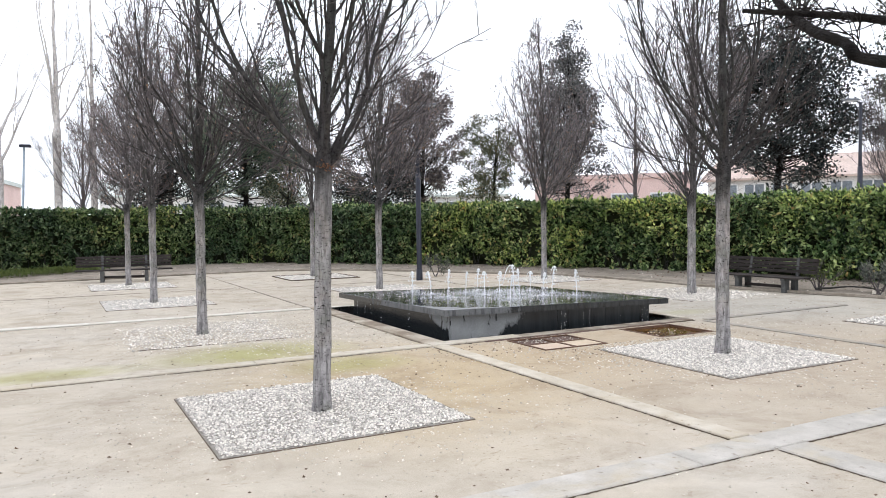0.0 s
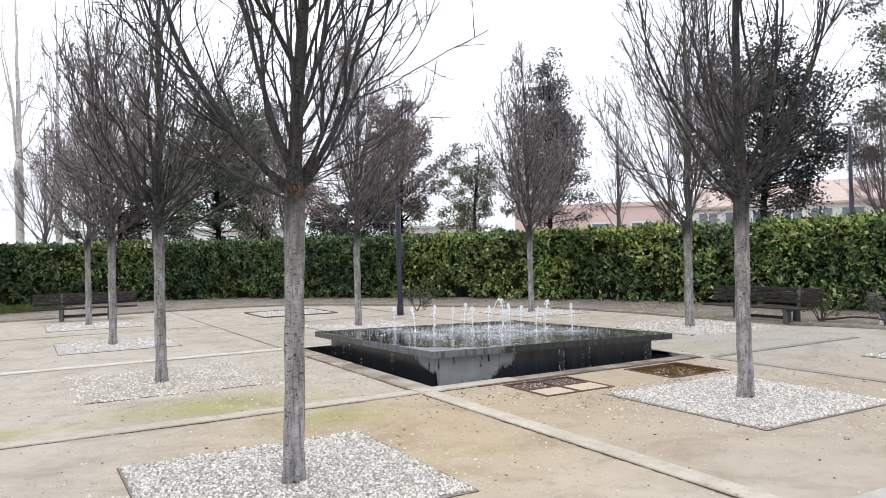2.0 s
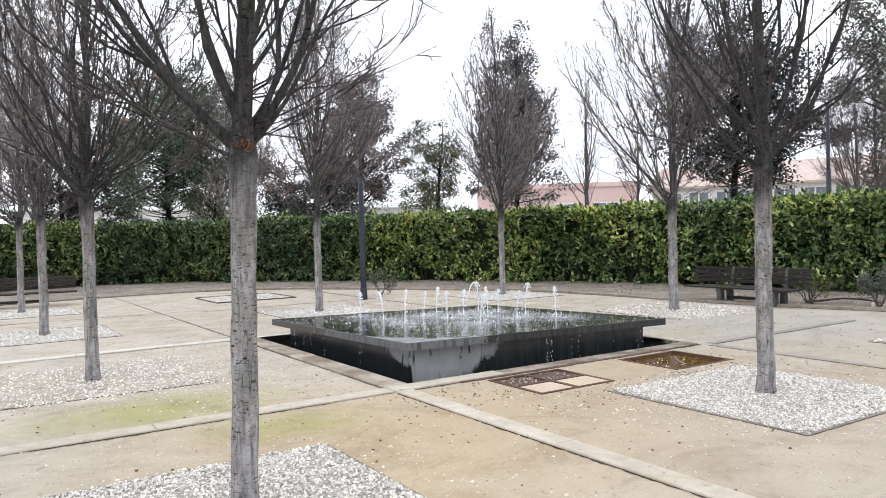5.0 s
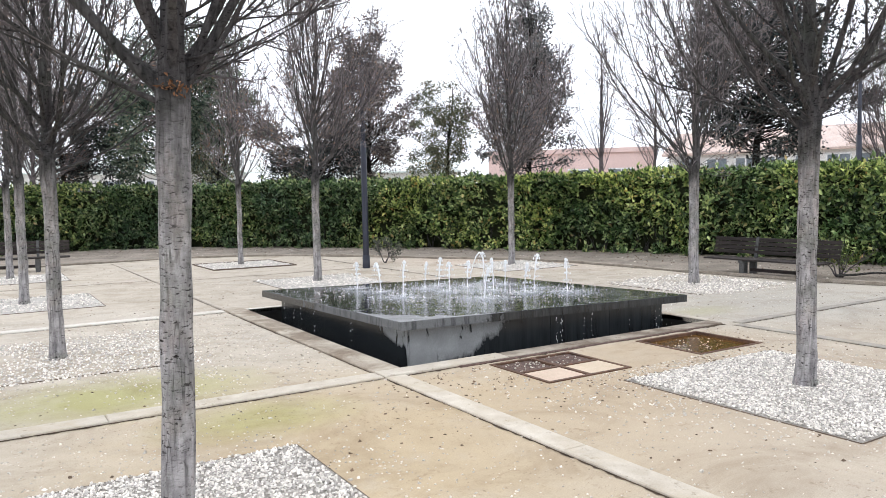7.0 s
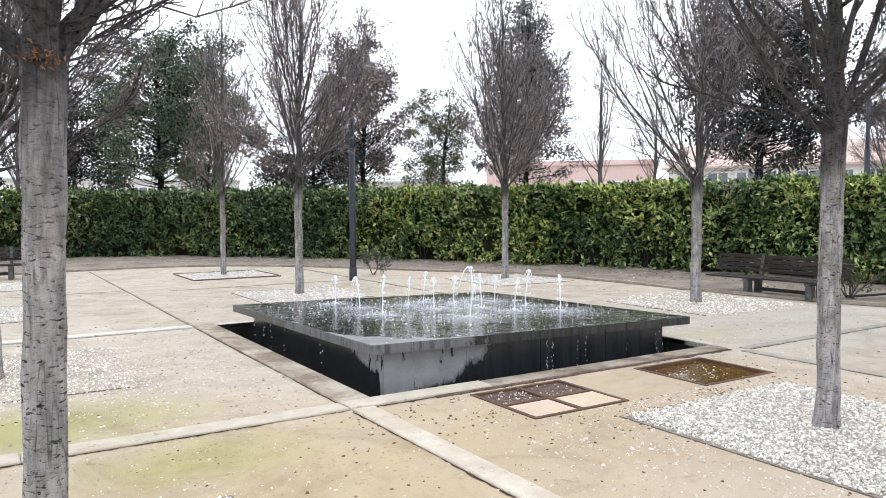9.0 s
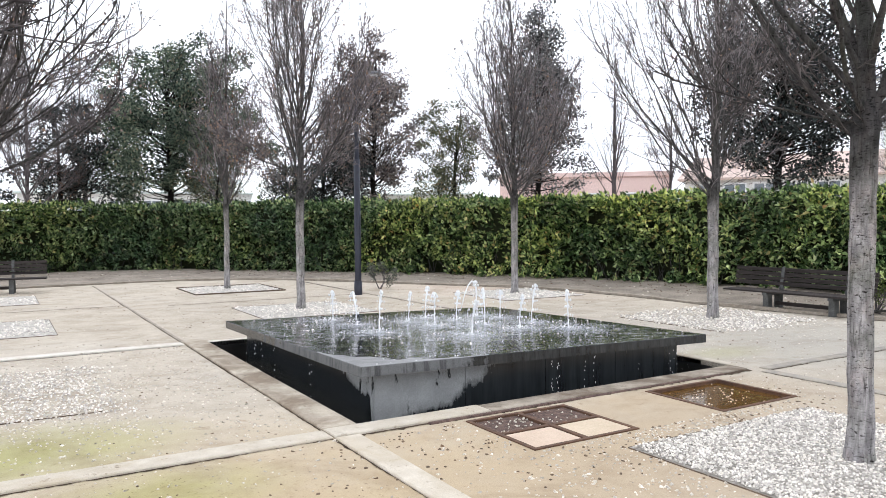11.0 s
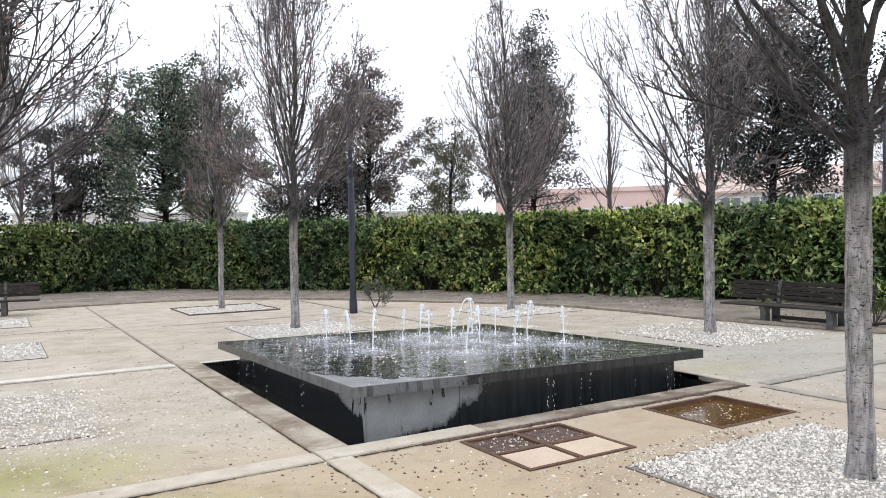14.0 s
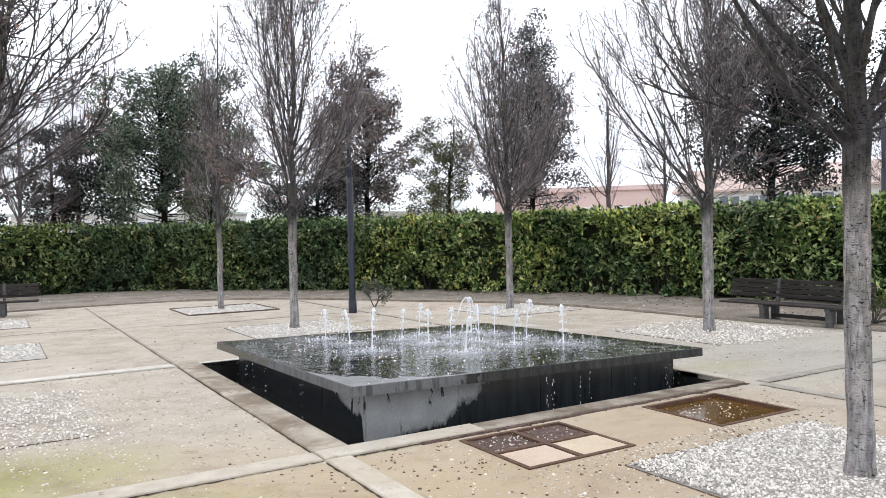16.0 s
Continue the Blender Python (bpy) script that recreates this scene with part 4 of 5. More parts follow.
def strands(P, R, sides):
    """Vertices and quads of many tubes: rows of points and of radii."""
    m, n, _ = P.shape
    d = np.empty_like(P)
    d[:, 1:-1], d[:, 0], d[:, -1] = P[:, 2:] - P[:, :-2], P[:, 1] - P[:, 0], P[:, -1] - P[:, -2]
    a = unit(np.cross(unit(d), (0.31, 0.93, 0.11)))
    b = np.cross(unit(d), a)
    ang = np.arange(sides) * 2 * np.pi / sides
    v = P[:, :, None] + R[:, :, None, None] * (a[:, :, None] * np.cos(ang)[:, None] + b[:, :, None] * np.sin(ang)[:, None])
    base = (np.arange(m) * n * sides)[:, None, None]
    ring = (np.arange(n - 1) * sides)[None, :, None]
    k = np.arange(sides)[None, None]
    k2 = (k + 1) % sides
    f = np.stack([base + ring + k, base + ring + k2, base + ring + sides + k2, base + ring + sides + k], -1)
    return v.reshape(-1, 3), f.reshape(-1, 4)


def joined(name, groups, smooth=True):
    """One mesh out of several groups of tubes."""
    vs, fs, n = [], [], 0
    for v, f in groups:
        vs.append(v)
        fs.append(f + n)
        n += len(v)
    me = mesh_np(name, np.concatenate(vs), np.concatenate(fs))
    if smooth:
        me.shade_smooth()
    return me


def thinning(r0, r1, n, power=1.0):
    """Rows of radii from r0 to r1."""
    s = np.linspace(0, 1, n)[None] ** power
    return r0[:, None] + (r1 - r0[:, None]) * s


def bare_tree(name, m, label, seed, r=0.085, fork=2.0, height=6.8, width=1.2, belly=0.35, limbs=16, second=6, upper=26, third=8, fourth=4, flare=2.2, thick=1.0, wild=0.3, whips=0, whip_way=None, fixed=(), dead=0, mats=("bark", "limb", "twig"), group="", lean=(0.004, 0.002), tuft=False, spur=0.14, fine=1.0):
    """A leafless tree: trunk, leader, upswept limbs that fill an egg-shaped crown, and three orders of shoots on them.
    fixed: limbs of their own, each an azimuth, reach, rise, radius, bend and height from the fork."""
    rng = np.random.default_rng(seed)
    ob = root(name, m, label, "tree", group)
    lean = np.array((*lean, 0.0))
    n = 15
    z = np.linspace(0, 1, n)
    pts = np.c_[rng.normal(0, 0.004, (n, 2)), z * (fork + 0.12) - 0.06] + lean * (z * fork)[:, None]
    rad = r * (1.0 + 0.35 * np.exp(-np.arange(n) * 1.3) + 0.16 * np.maximum(0, np.arange(n) - 10) / 4 + 0.03 * rng.normal(size=n)) * (1.02 - 0.10 * z)
    top = pts[-1]
    tall = height - fork
    L = 16
    s = np.linspace(0, 1, L)
    sway = np.cumsum(rng.normal(0, 0.016, (L, 3)) * (1, 1, 0), 0)
    leader = top + np.c_[np.zeros((L, 2)), s * tall] + sway + lean * (s * tall)[:, None]
    low = leader[:2] * [[1, 1, 1], [1, 1, 1]]
    body = np.concatenate([pts, [low[0] * 0.5 + low[1] * 0.5]])
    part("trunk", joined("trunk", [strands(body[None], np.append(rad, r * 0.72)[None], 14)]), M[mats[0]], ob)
    lr = thinning(np.array([r * 0.80]), 0.006, L, 0.8)
    part("leader", joined("leader", [strands(leader[None], lr, 9)]), M[mats[1]], ob)

    def shell(h):
        u = np.clip((h - fork) / tall, 0.0, 1.0)
        return width * np.where(u < belly, 0.30 + 0.70 * np.sin(np.clip(u / belly, 0, 1) * np.pi / 2), 1 - 0.94 * np.clip((u - belly) / (1 - belly), 0, 1) ** 1.3)

    N = 14
    s = np.linspace(0, 1, N)
    rows, radii = [], []
    turn = rng.uniform(0, 6.28)
    for i in range(limbs):
        if i < len(fixed):
            az, reach, rise, r0, bend, z0 = fixed[i]
        else:
            k = i - len(fixed)
            q = (k * 0.618 + 0.17) % 1.0
            az, z0 = turn + k * 2.399963 + 0.3 * rng.normal(), -0.12 + 0.30 * tall * rng.uniform() ** 2.0
            rise = tall * (0.24 + 0.66 * q) - 0.4 * z0
            reach = float(shell(fork + z0 + rise)) * rng.uniform(0.85, 1.15) * (1.0 if q > 0.3 else 1.1)
            r0, bend = r * rng.uniform(0.24, 0.40) * thick * (0.65 + 0.5 * q), flare * rng.uniform(0.85, 1.2)
        start = top + (0, 0, z0) + lean * max(z0, 0)
        flat = reach * (1 - (1 - s) ** bend)
        p = start + np.c_[math.cos(az) * flat, math.sin(az) * flat, rise * s ** 1.08]
        knots = rng.normal(0, 1, (7, 3)) * (0.020 + 0.055 * wild) * math.sqrt(rise) * np.linspace(0.3, 1, 7)[:, None]
        knots[0] = 0
        p = p + np.stack([np.interp(s * 6, np.arange(7), knots[:, c]) for c in range(3)], -1)
        rows.append(p)
        w = thinning(np.array([r0]), 0.0045, N, 0.7)[0] * (1 + 0.07 * wild * rng.normal(size=N))
        w[0] *= 1.35
        radii.append(w)
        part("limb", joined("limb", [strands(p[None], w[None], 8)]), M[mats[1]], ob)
    P, R = np.stack(rows), np.stack(radii)

    def held(p, q):
        """Shortens the shoots that leave the crown."""
        end = q[:, -1] - top
        k = np.clip(1.18 * shell(q[:, -1, 2]) / np.maximum(np.hypot(end[:, 0], end[:, 1]), 1e-3), 0.35, 1.0)
        return p[:, None] + (q - p[:, None]) * k[:, None, None]

    count = limbs * second
    k, t = np.arange(count) % limbs, rng.uniform(0.10, 0.88, count)
    p, d = on_rows(P, k, t)
    size = np.linalg.norm(P[k, -1] - P[k, 0], axis=1) * rng.uniform(0.28, 0.55, count) * (1.15 - 0.6 * t)
    away = unit((p - top) * (1, 1, 0) + 1e-6)
    a2 = shoots(p, leaving(d, rng.uniform(0.3, 0.75, count), rng) + 0.22 * away, size, 8, 0.085 + 0.04 * wild, 0.06 + 0.07 * wild, rng)
    a2 = held(p, a2)
    ra = np.clip(R[k, (t * (N - 1)).astype(int)] * rng.uniform(0.38, 0.62, count), 0.0045, 0.02) * fine
    t = np.linspace(0.06, 0.95, upper) + rng.normal(0, 0.012, upper)
    p, d = on_rows(leader[None], np.zeros(upper, int), np.clip(t, 0, 0.99))
    size = np.maximum(0.30, shell(p[:, 2]) * rng.uniform(0.9, 1.7, upper))
    b2 = held(p, shoots(p, leaving(d, rng.uniform(0.45, 0.85, upper), rng), size, 8, 0.11, 0.07, rng))
    rb = np.clip(r * 0.22 * (1.1 - t), 0.0045, 0.016) * fine
    S = np.concatenate([a2, b2])
    rs = np.concatenate([ra, rb])
    groups = [strands(S, thinning(rs, 0.0032 * fine, 9, 0.8), 5)]
    if whips:
        az = rng.uniform(0, 6.28, whips) if whip_way is None else rng.normal(whip_way, 0.75, whips)
        p = top + np.c_[np.zeros((whips, 2)), rng.uniform(-0.12, 0.35, whips)]
        d = np.c_[np.cos(az), np.sin(az), rng.uniform(0.10, 0.75, whips)]
        w = shoots(p, d, rng.uniform(0.5, 1.3, whips), 8, 0.07, 0.07, rng)
        groups.append(strands(w, thinning(rng.uniform(0.0035, 0.0065, whips), 0.002, 9), 4))
        S = np.concatenate([S, w])
    part("branchwork", joined("branchwork", groups), M[mats[1]], ob, kind="stuff")
    base = np.concatenate([S, on_rows_resampled(P, 9), on_rows_resampled(leader[None], 9)])
    long = np.linalg.norm(base[:, -1] - base[:, 0], axis=1)
    many = np.where(long > 0.35, third, third // 2 + 1)
    many[len(S):] = third + 4
    k = np.repeat(np.arange(len(base)), many)
    t = rng.uniform(0.10, 1.0, len(k))
    p, d = on_rows(base, k, t)
    size = np.clip(long[k], 0.3, 1.3) * rng.uniform(0.22, 0.5, len(k)) * (1.1 - 0.45 * t)
    T = held(p, shoots(p, leaving(d, rng.uniform(0.3, 0.9, len(k)), rng), size, 3, 0.12, 0.13 + 0.1 * wild, rng))
    groups = [strands(T, thinning(np.full(len(T), 0.0040 * fine), 0.0022 * fine, 4), 3)]
    k = np.repeat(np.arange(len(T)), fourth)
    p, d = on_rows(T, k, rng.uniform(0.1, 1.0, len(k)))
    F = shoots(p, leaving(d, rng.uniform(0.4, 1.1, len(k)), rng), spur * rng.uniform(0.3, 1.3, len(k)), 1, 0.10, 0.15, rng)
    groups.append(strands(F, np.tile([[0.0028 * fine, 0.0020 * fine]], (len(F), 1)), 3))
    part("crown", joined("crown", groups), M[mats[2]], ob, kind="stuff")
    if dead:
        t = F[:, -1]
        w = 0.16 + np.exp(-np.maximum(0, t[:, 2] - fork - 0.3) / 1.1)
        k = rng.choice(len(t), dead, p=w / w.sum())
        pos = t[k] + rng.normal(0, 0.02, (dead, 3))
        part("dead_leaves", leaf_mesh("dead_leaves", pos, rng.normal(size=(dead, 3)) + (0, 0, -0.6), rng.uniform(0.028, 0.060, dead), 0.6, rng), M["old_leaf"] if dead > 700 else M["dead_leaf"], ob, "withered brown leaf remnants", kind="stuff")
    if tuft:
        n = 46
        pos = top + (-0.01, -r - 0.014, 0.0) + rng.normal(0, 1, (n, 3)) * (0.034, 0.007, 0.014)
        part("leaf_tuft", leaf_mesh("leaf_tuft", pos, rng.normal(size=(n, 3)) + (0, -0.5, -0.6), rng.uniform(0.014, 0.034, n), 0.4, rng, 0.6), M["dead_leaf"], ob, "tuft of orange-brown dead leaves", kind="stuff")
    return ob


def on_rows_resampled(P, n):
    """The same rows with n points each."""
    m = len(P)
    k = np.repeat(np.arange(m), n)
    return on_rows(P, k, np.tile(np.linspace(0.12, 1, n), m))[0].reshape(m, n, 3)


ROW = "bare grey-barked tree with upswept branches in a gravel square"
TREES = "plaza trees"
NEAR = ("bark", "limb", "dark_twig")
FINE = ("bark", "grey_limb", "fine_twig")


def tree_at(x, y, seed, **k):
    return bare_tree("tree", pose(x, y, 0), ROW, seed, group=TREES, **k)


tree_at(-4.88, -5.14, 11, lean=(0.035, 0.008), tuft=True, r=0.072, fork=2.0, height=6.9, width=1.25, limbs=12, second=7, upper=16, third=5, fourth=4, spur=0.07, wild=0.65, whips=10, whip_way=-0.5, mats=NEAR, fine=1.15, fixed=((2.90, 1.00, 3.2, 0.027, 2.9, -0.04), (-0.15, 0.65, 3.4, 0.025, 3.2, -0.02), (-0.40, 0.80, 2.3, 0.014, 2.2, -0.05), (3.05, 1.15, 0.95, 0.012, 1.7, -0.08), (1.3, 0.8, 3.3, 0.026, 2.8, 0.0), (-1.5, 0.75, 3.2, 0.024, 2.8, 0.02), (2.3, 0.6, 3.6, 0.024, 2.8, 0.15), (0.4, 0.8, 2.8, 0.018, 2.4, 0.05), (-2.4, 0.75, 3.0, 0.020, 2.6, 0.1)))
tree_at(0.02, -5.06, 12, r=0.078, fork=2.05, height=7.2, width=1.2, limbs=12, second=6, upper=16, third=4, fourth=3, spur=0.08, wild=0.6, whips=18, mats=NEAR, fine=1.15, fixed=((2.10, 1.0, 2.5, 0.028, 2.2, 0.20), (2.35, 1.25, 0.40, 0.009, 1.3, 0.02), (1.75, 0.5, 3.4, 0.022, 2.6, 0.38), (-0.6, 0.95, 2.9, 0.028, 2.6, 0.02), (-1.1, 0.9, 2.5, 0.024, 2.4, 0.12), (-2.4, 0.75, 3.0, 0.022, 2.4, 0.25), (0.6, 0.85, 3.0, 0.022, 2.4, 0.15), (3.1, 0.85, 2.6, 0.018, 2.0, 0.30)))
tree_at(-4.94, -0.02, 13, mats=("bark", "limb", "twig"), r=0.072, fork=1.95, height=6.7, width=1.2, limbs=18, second=6, upper=22, third=6, fourth=3, wild=0.45, fine=1.35, dead=1500, fixed=((-0.55, 1.5, 2.3, 0.016, 1.2, 0.0), (-0.15, 1.6, 2.0, 0.015, 1.15, 0.1), (-0.9, 1.4, 2.6, 0.016, 1.3, 0.15), (0.3, 1.5, 1.6, 0.013, 1.2, -0.02), (-0.35, 1.2, 3.0, 0.016, 1.3, 0.3), (2.6, 1.2, 2.6, 0.018, 1.6, 0.0)))
tree_at(-4.99, 5.0, 14, mats=FINE, r=0.072, fork=1.95, height=6.7, width=1.15, limbs=17, second=6, upper=22, third=6, fourth=3, wild=0.45, fine=1.5, dead=1700)
tree_at(-5.02, 10.0, 15, mats=FINE, r=0.070, fork=1.95, height=6.6, width=1.15, limbs=16, second=6, upper=22, third=6, fourth=3, wild=0.45, fine=1.6, dead=1700)
tree_at(0.0, 5.0, 16, mats=FINE, r=0.074, fork=1.95, height=7.0, width=1.62, belly=0.36, limbs=30, second=6, upper=28, third=7, fourth=3, thick=0.72, flare=1.6, wild=0.4, fine=1.4, dead=9000)
tree_at(0.0, 9.96, 17, mats=FINE, r=0.064, fork=1.95, height=7.0, width=0.95, belly=0.27, limbs=17, second=5, upper=24, third=5, fourth=3, thick=0.8, wild=0.4, fine=1.4, dead=500)
tree_at(4.95, 0.08, 18, mats=FINE, r=0.084, fork=1.92, height=7.9, width=1.85, belly=0.38, limbs=30, second=6, upper=24, third=5, fourth=3, flare=1.35, thick=0.75, whips=14, wild=0.4, fine=1.3, dead=1300)
tree_at(4.83, 5.12, 19, mats=FINE, r=0.076, fork=2.0, height=6.9, width=1.5, belly=0.33, limbs=26, second=6, upper=26, third=6, fourth=3, thick=0.75, flare=1.5, wild=0.4, fine=1.4, dead=4200)
tree_at(4.7, -5.1, 20, r=0.08, fork=2.0, height=7.2, width=1.5, mats=NEAR, limbs=14, third=5, fourth=2, dead=20)


def near_tree():
    """A tree beside the start of the walk, of which one heavy limb reaches over the path."""
    rng = np.random.default_rng(77)
    ob = root("tree", pose(-3.6, -11.2, 0), "bare dark-barked tree with a heavy overhanging limb", "tree")
    part("trunk", Shape().tube(shoot(Vector((0, 0, -0.05)), Z, 2.4, 9, 0.02, 0.02, rng), taper(0.15, 0.12, 10), 12), M["oak_bark"], ob, smooth=True)
    twigs, tips = Shape(), []
    over = [Vector(p) for p in OVER]
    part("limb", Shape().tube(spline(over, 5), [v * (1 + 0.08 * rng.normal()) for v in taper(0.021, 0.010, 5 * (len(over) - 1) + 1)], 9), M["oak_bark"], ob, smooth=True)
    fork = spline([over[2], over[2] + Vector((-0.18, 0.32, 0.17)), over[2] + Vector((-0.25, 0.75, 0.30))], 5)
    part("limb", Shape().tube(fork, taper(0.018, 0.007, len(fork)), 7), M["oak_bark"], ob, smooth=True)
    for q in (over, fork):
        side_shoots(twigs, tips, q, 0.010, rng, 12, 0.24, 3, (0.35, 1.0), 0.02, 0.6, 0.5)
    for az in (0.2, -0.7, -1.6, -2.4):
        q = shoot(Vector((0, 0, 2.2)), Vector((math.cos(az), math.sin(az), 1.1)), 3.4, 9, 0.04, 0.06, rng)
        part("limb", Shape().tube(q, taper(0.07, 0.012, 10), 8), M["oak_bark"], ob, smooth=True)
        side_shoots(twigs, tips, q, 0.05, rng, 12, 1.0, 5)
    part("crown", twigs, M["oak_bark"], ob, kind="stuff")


OVER = ((0.00, 0.00, 1.75), (-0.60, 0.45, 1.85), (-1.15, 0.90, 1.92), (-1.44, 1.21, 1.98), (-1.45, 1.29, 2.04), (-1.42, 1.40, 2.10), (-1.35, 1.54, 2.20), (-1.28, 1.70, 2.36), (-1.20, 2.00, 2.70))
near_tree()


# ---- tree squares ----
def tree_square(x, y, seed, count, size, half=1.0, messy=0.0, edges=(0, 1, 2, 3), rim=0.009):
    rng = np.random.default_rng(seed)
    ob = root("gravel_square", pose(x, y, 0), "square of white marble gravel with thin steel edging", "gravel square", "gravel squares", kind="structure")
    for k in edges:
        s = Shape().box(-half, -half - 0.006, -0.04, half, -half, 0.007 if messy == 0 else rim, 0.002)
        q = Euler((0, 0, k * math.pi / 2)).to_matrix()
        s.v = [q @ Vector(v) for v in s.v]
        part("edging_strip", s, M["edging"], ob)
    bed = Shape()
    n = 14
    bed.v = [(-half + 0.002 + (2 * half - 0.004) * i / n, -half + 0.002 + (2 * half - 0.004) * j / n, 0.006 + 0.012 * max(0, 1 - max(abs(2 * i / n - 1), abs(2 * j / n - 1)) ** 4) * rng.uniform(0.5, 1)) for j in range(n + 1) for i in range(n + 1)]
    bed.f = [(j * (n + 1) + i, j * (n + 1) + i + 1, (j + 1) * (n + 1) + i + 1, (j + 1) * (n + 1) + i) for j in range(n) for i in range(n)]
    if messy < 2:
        part("gravel_bed", bed, M["pale_bed"] if messy else M["gravel_bed"], ob, smooth=True)
    xy = rng.uniform(-half + 0.02, half - 0.02, (count, 2))
    if messy:
        thin = np.array([noise.noise(Vector((p[0] * 1.3 + x, p[1] * 1.3 + y, seed))) for p in xy])
        if messy == 2:
            xy = xy * 1.18 + rng.normal(0, 0.10, xy.shape) + (0.12, 0)
        xy = xy[(thin + 0.25 * rng.normal(size=count) > -0.12 * messy) & (np.abs(xy).max(1) + 0.12 * rng.normal(size=count) < (0.95 if messy < 2 else 1.15))]
        count = len(xy)
    z = 0.006 + rng.uniform(0, 0.012, count)
    part("gravel", stone_mesh("gravel", np.c_[xy, z], rng.uniform(0.6, 1.35, count) * size, rng, 0.55), M["gravel"], ob, "loose white marble chips", kind="stuff")
    return ob


for sx, sy, c, sz, ms in ((-4.90, -5.03, 14500, 0.0224, 0), (0.0, -5.07, 14500, 0.0224, 0), (-4.92, -0.05, 5200, 0.026, 2), (-4.95, 4.95, 2700, 0.034, 1), (-4.97, 9.7, 1900, 0.04, 1), (0.0, 4.9, 3200, 0.036, 1), (0.0, 9.75, 2000, 0.038, 1), (4.85, 0.0, 3600, 0.036, 2), (4.83, 5.0, 1800, 0.04, 1), (4.65, -5.12, 3000, 0.038, 0)):
    tree_square(sx, sy, int(100 + sx * 7 + sy * 13), c, sz, messy=ms, edges=(0,) if sx < -4 and ms == 2 else (3,) if ms == 2 else (0, 1, 2, 3), rim=0.03 if sy > 9 and sx > -1 else 0.009)


# ---- hedge ----
def build_hedge():
    rng = np.random.default_rng(3)
    line, total = resample(HEDGE, 160)
    n = len(line)
    ob = root("hedge", pose(0, 0, 0), "tall clipped evergreen hedge with glossy green leaves", "hedge")
    core = Shape()
    outs = []
    for i, p in enumerate(line):
        d = (line[min(i + 1, n - 1)] - line[max(i - 1, 0)]).normalized()
        o = Vector((-d.y, d.x, 0))
        outs.append(o)
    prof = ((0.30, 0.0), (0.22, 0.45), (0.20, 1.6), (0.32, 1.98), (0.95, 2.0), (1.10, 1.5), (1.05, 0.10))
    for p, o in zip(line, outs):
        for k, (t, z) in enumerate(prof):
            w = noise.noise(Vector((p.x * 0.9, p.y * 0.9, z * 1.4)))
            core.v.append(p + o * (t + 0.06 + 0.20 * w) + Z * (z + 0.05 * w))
    m = len(prof)
    for i in range(n - 1):
        for k in range(m - 1):
            core.f.append((i * m + k, (i + 1) * m + k, (i + 1) * m + k + 1, i * m + k + 1))
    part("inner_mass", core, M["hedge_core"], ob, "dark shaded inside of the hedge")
    stems = Shape()
    for _ in range(330):
        i = rng.integers(0, n)
        p = line[i] + outs[i] * rng.uniform(0.12, 0.3) + Vector((rng.normal(0, 0.1), rng.normal(0, 0.1), 0))
        q = shoot(p + Z * 0.05, Vector((rng.normal(0, 0.25), rng.normal(0, 0.25), 1)), rng.uniform(0.5, 1.0), 4, 0.03, 0.12, rng)
        stems.tube(q, taper(rng.uniform(0.008, 0.02), 0.005, 5), 4, False)
    part("undergrowth", stems, M["limb"], ob, "thin brown stems low in the hedge", kind="stuff")
    L = np.array([tuple(p) for p in line])
    O = np.array([tuple(o) for o in outs])
    count = 16500
    t = rng.uniform(0, n - 1.001, count)
    k = t.astype(int)
    fr = (t - k)[:, None]
    base = L[k] * (1 - fr) + L[k + 1] * fr
    out = unit(O[k] * (1 - fr) + O[k + 1] * fr)
    face = rng.uniform(0, 1, count)
    z = 0.03 + 2.09 * rng.uniform(0, 1, count) ** 0.95
    depth = rng.exponential(0.09, count) - 0.03
    tops = face > 0.80
    depth[tops] = rng.uniform(0.0, 1.0, tops.sum())
    z[tops] = 2.06 + rng.normal(0, 0.05, tops.sum())
    wave = np.array([noise.noise(Vector((b[0] * 0.8, b[1] * 0.8, c * 1.1))) for b, c in zip(base, z)])
    wave2 = np.array([noise.noise(Vector((b[0] * 2.6, b[1] * 2.6, c * 2.6 + 9))) for b, c in zip(base, z)])
    low = np.clip((0.55 - z) / 0.5, 0, 1)
    keep = ~((wave2 > 0.12) & (low > 0.1) & ~tops) & ~((wave2 > 0.38) & ~tops & (rng.uniform(0, 1, count) < 0.7))
    depth = depth + 0.28 * wave + 0.22 * wave2 + low * (0.04 - 0.75 * np.maximum(0, -wave2))
    z = z + np.where(tops, 0.09 * wave + 0.06 * wave2, 0)
    rise = rng.uniform(0, 1, count) < 0.035
    z[rise & tops] += rng.uniform(0.04, 0.18, (rise & tops).sum())
    c = base + out * depth[:, None]
    c[:, 2] = z
    c, out, tops = c[keep], out[keep], tops[keep]
    per = 6
    pos = np.repeat(c, per, 0) + rng.normal(0, 0.035, (len(c) * per, 3))
    way = -np.repeat(out, per, 0) * 0.7 + rng.normal(0, 0.75, (len(pos), 3)) + (0, 0, 0.25)
    way[np.repeat(tops, per)] += (0, 0, 0.8)
    size = rng.uniform(0.085, 0.17, len(pos))
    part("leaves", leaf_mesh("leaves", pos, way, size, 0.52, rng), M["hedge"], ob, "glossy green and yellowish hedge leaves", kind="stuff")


build_hedge()


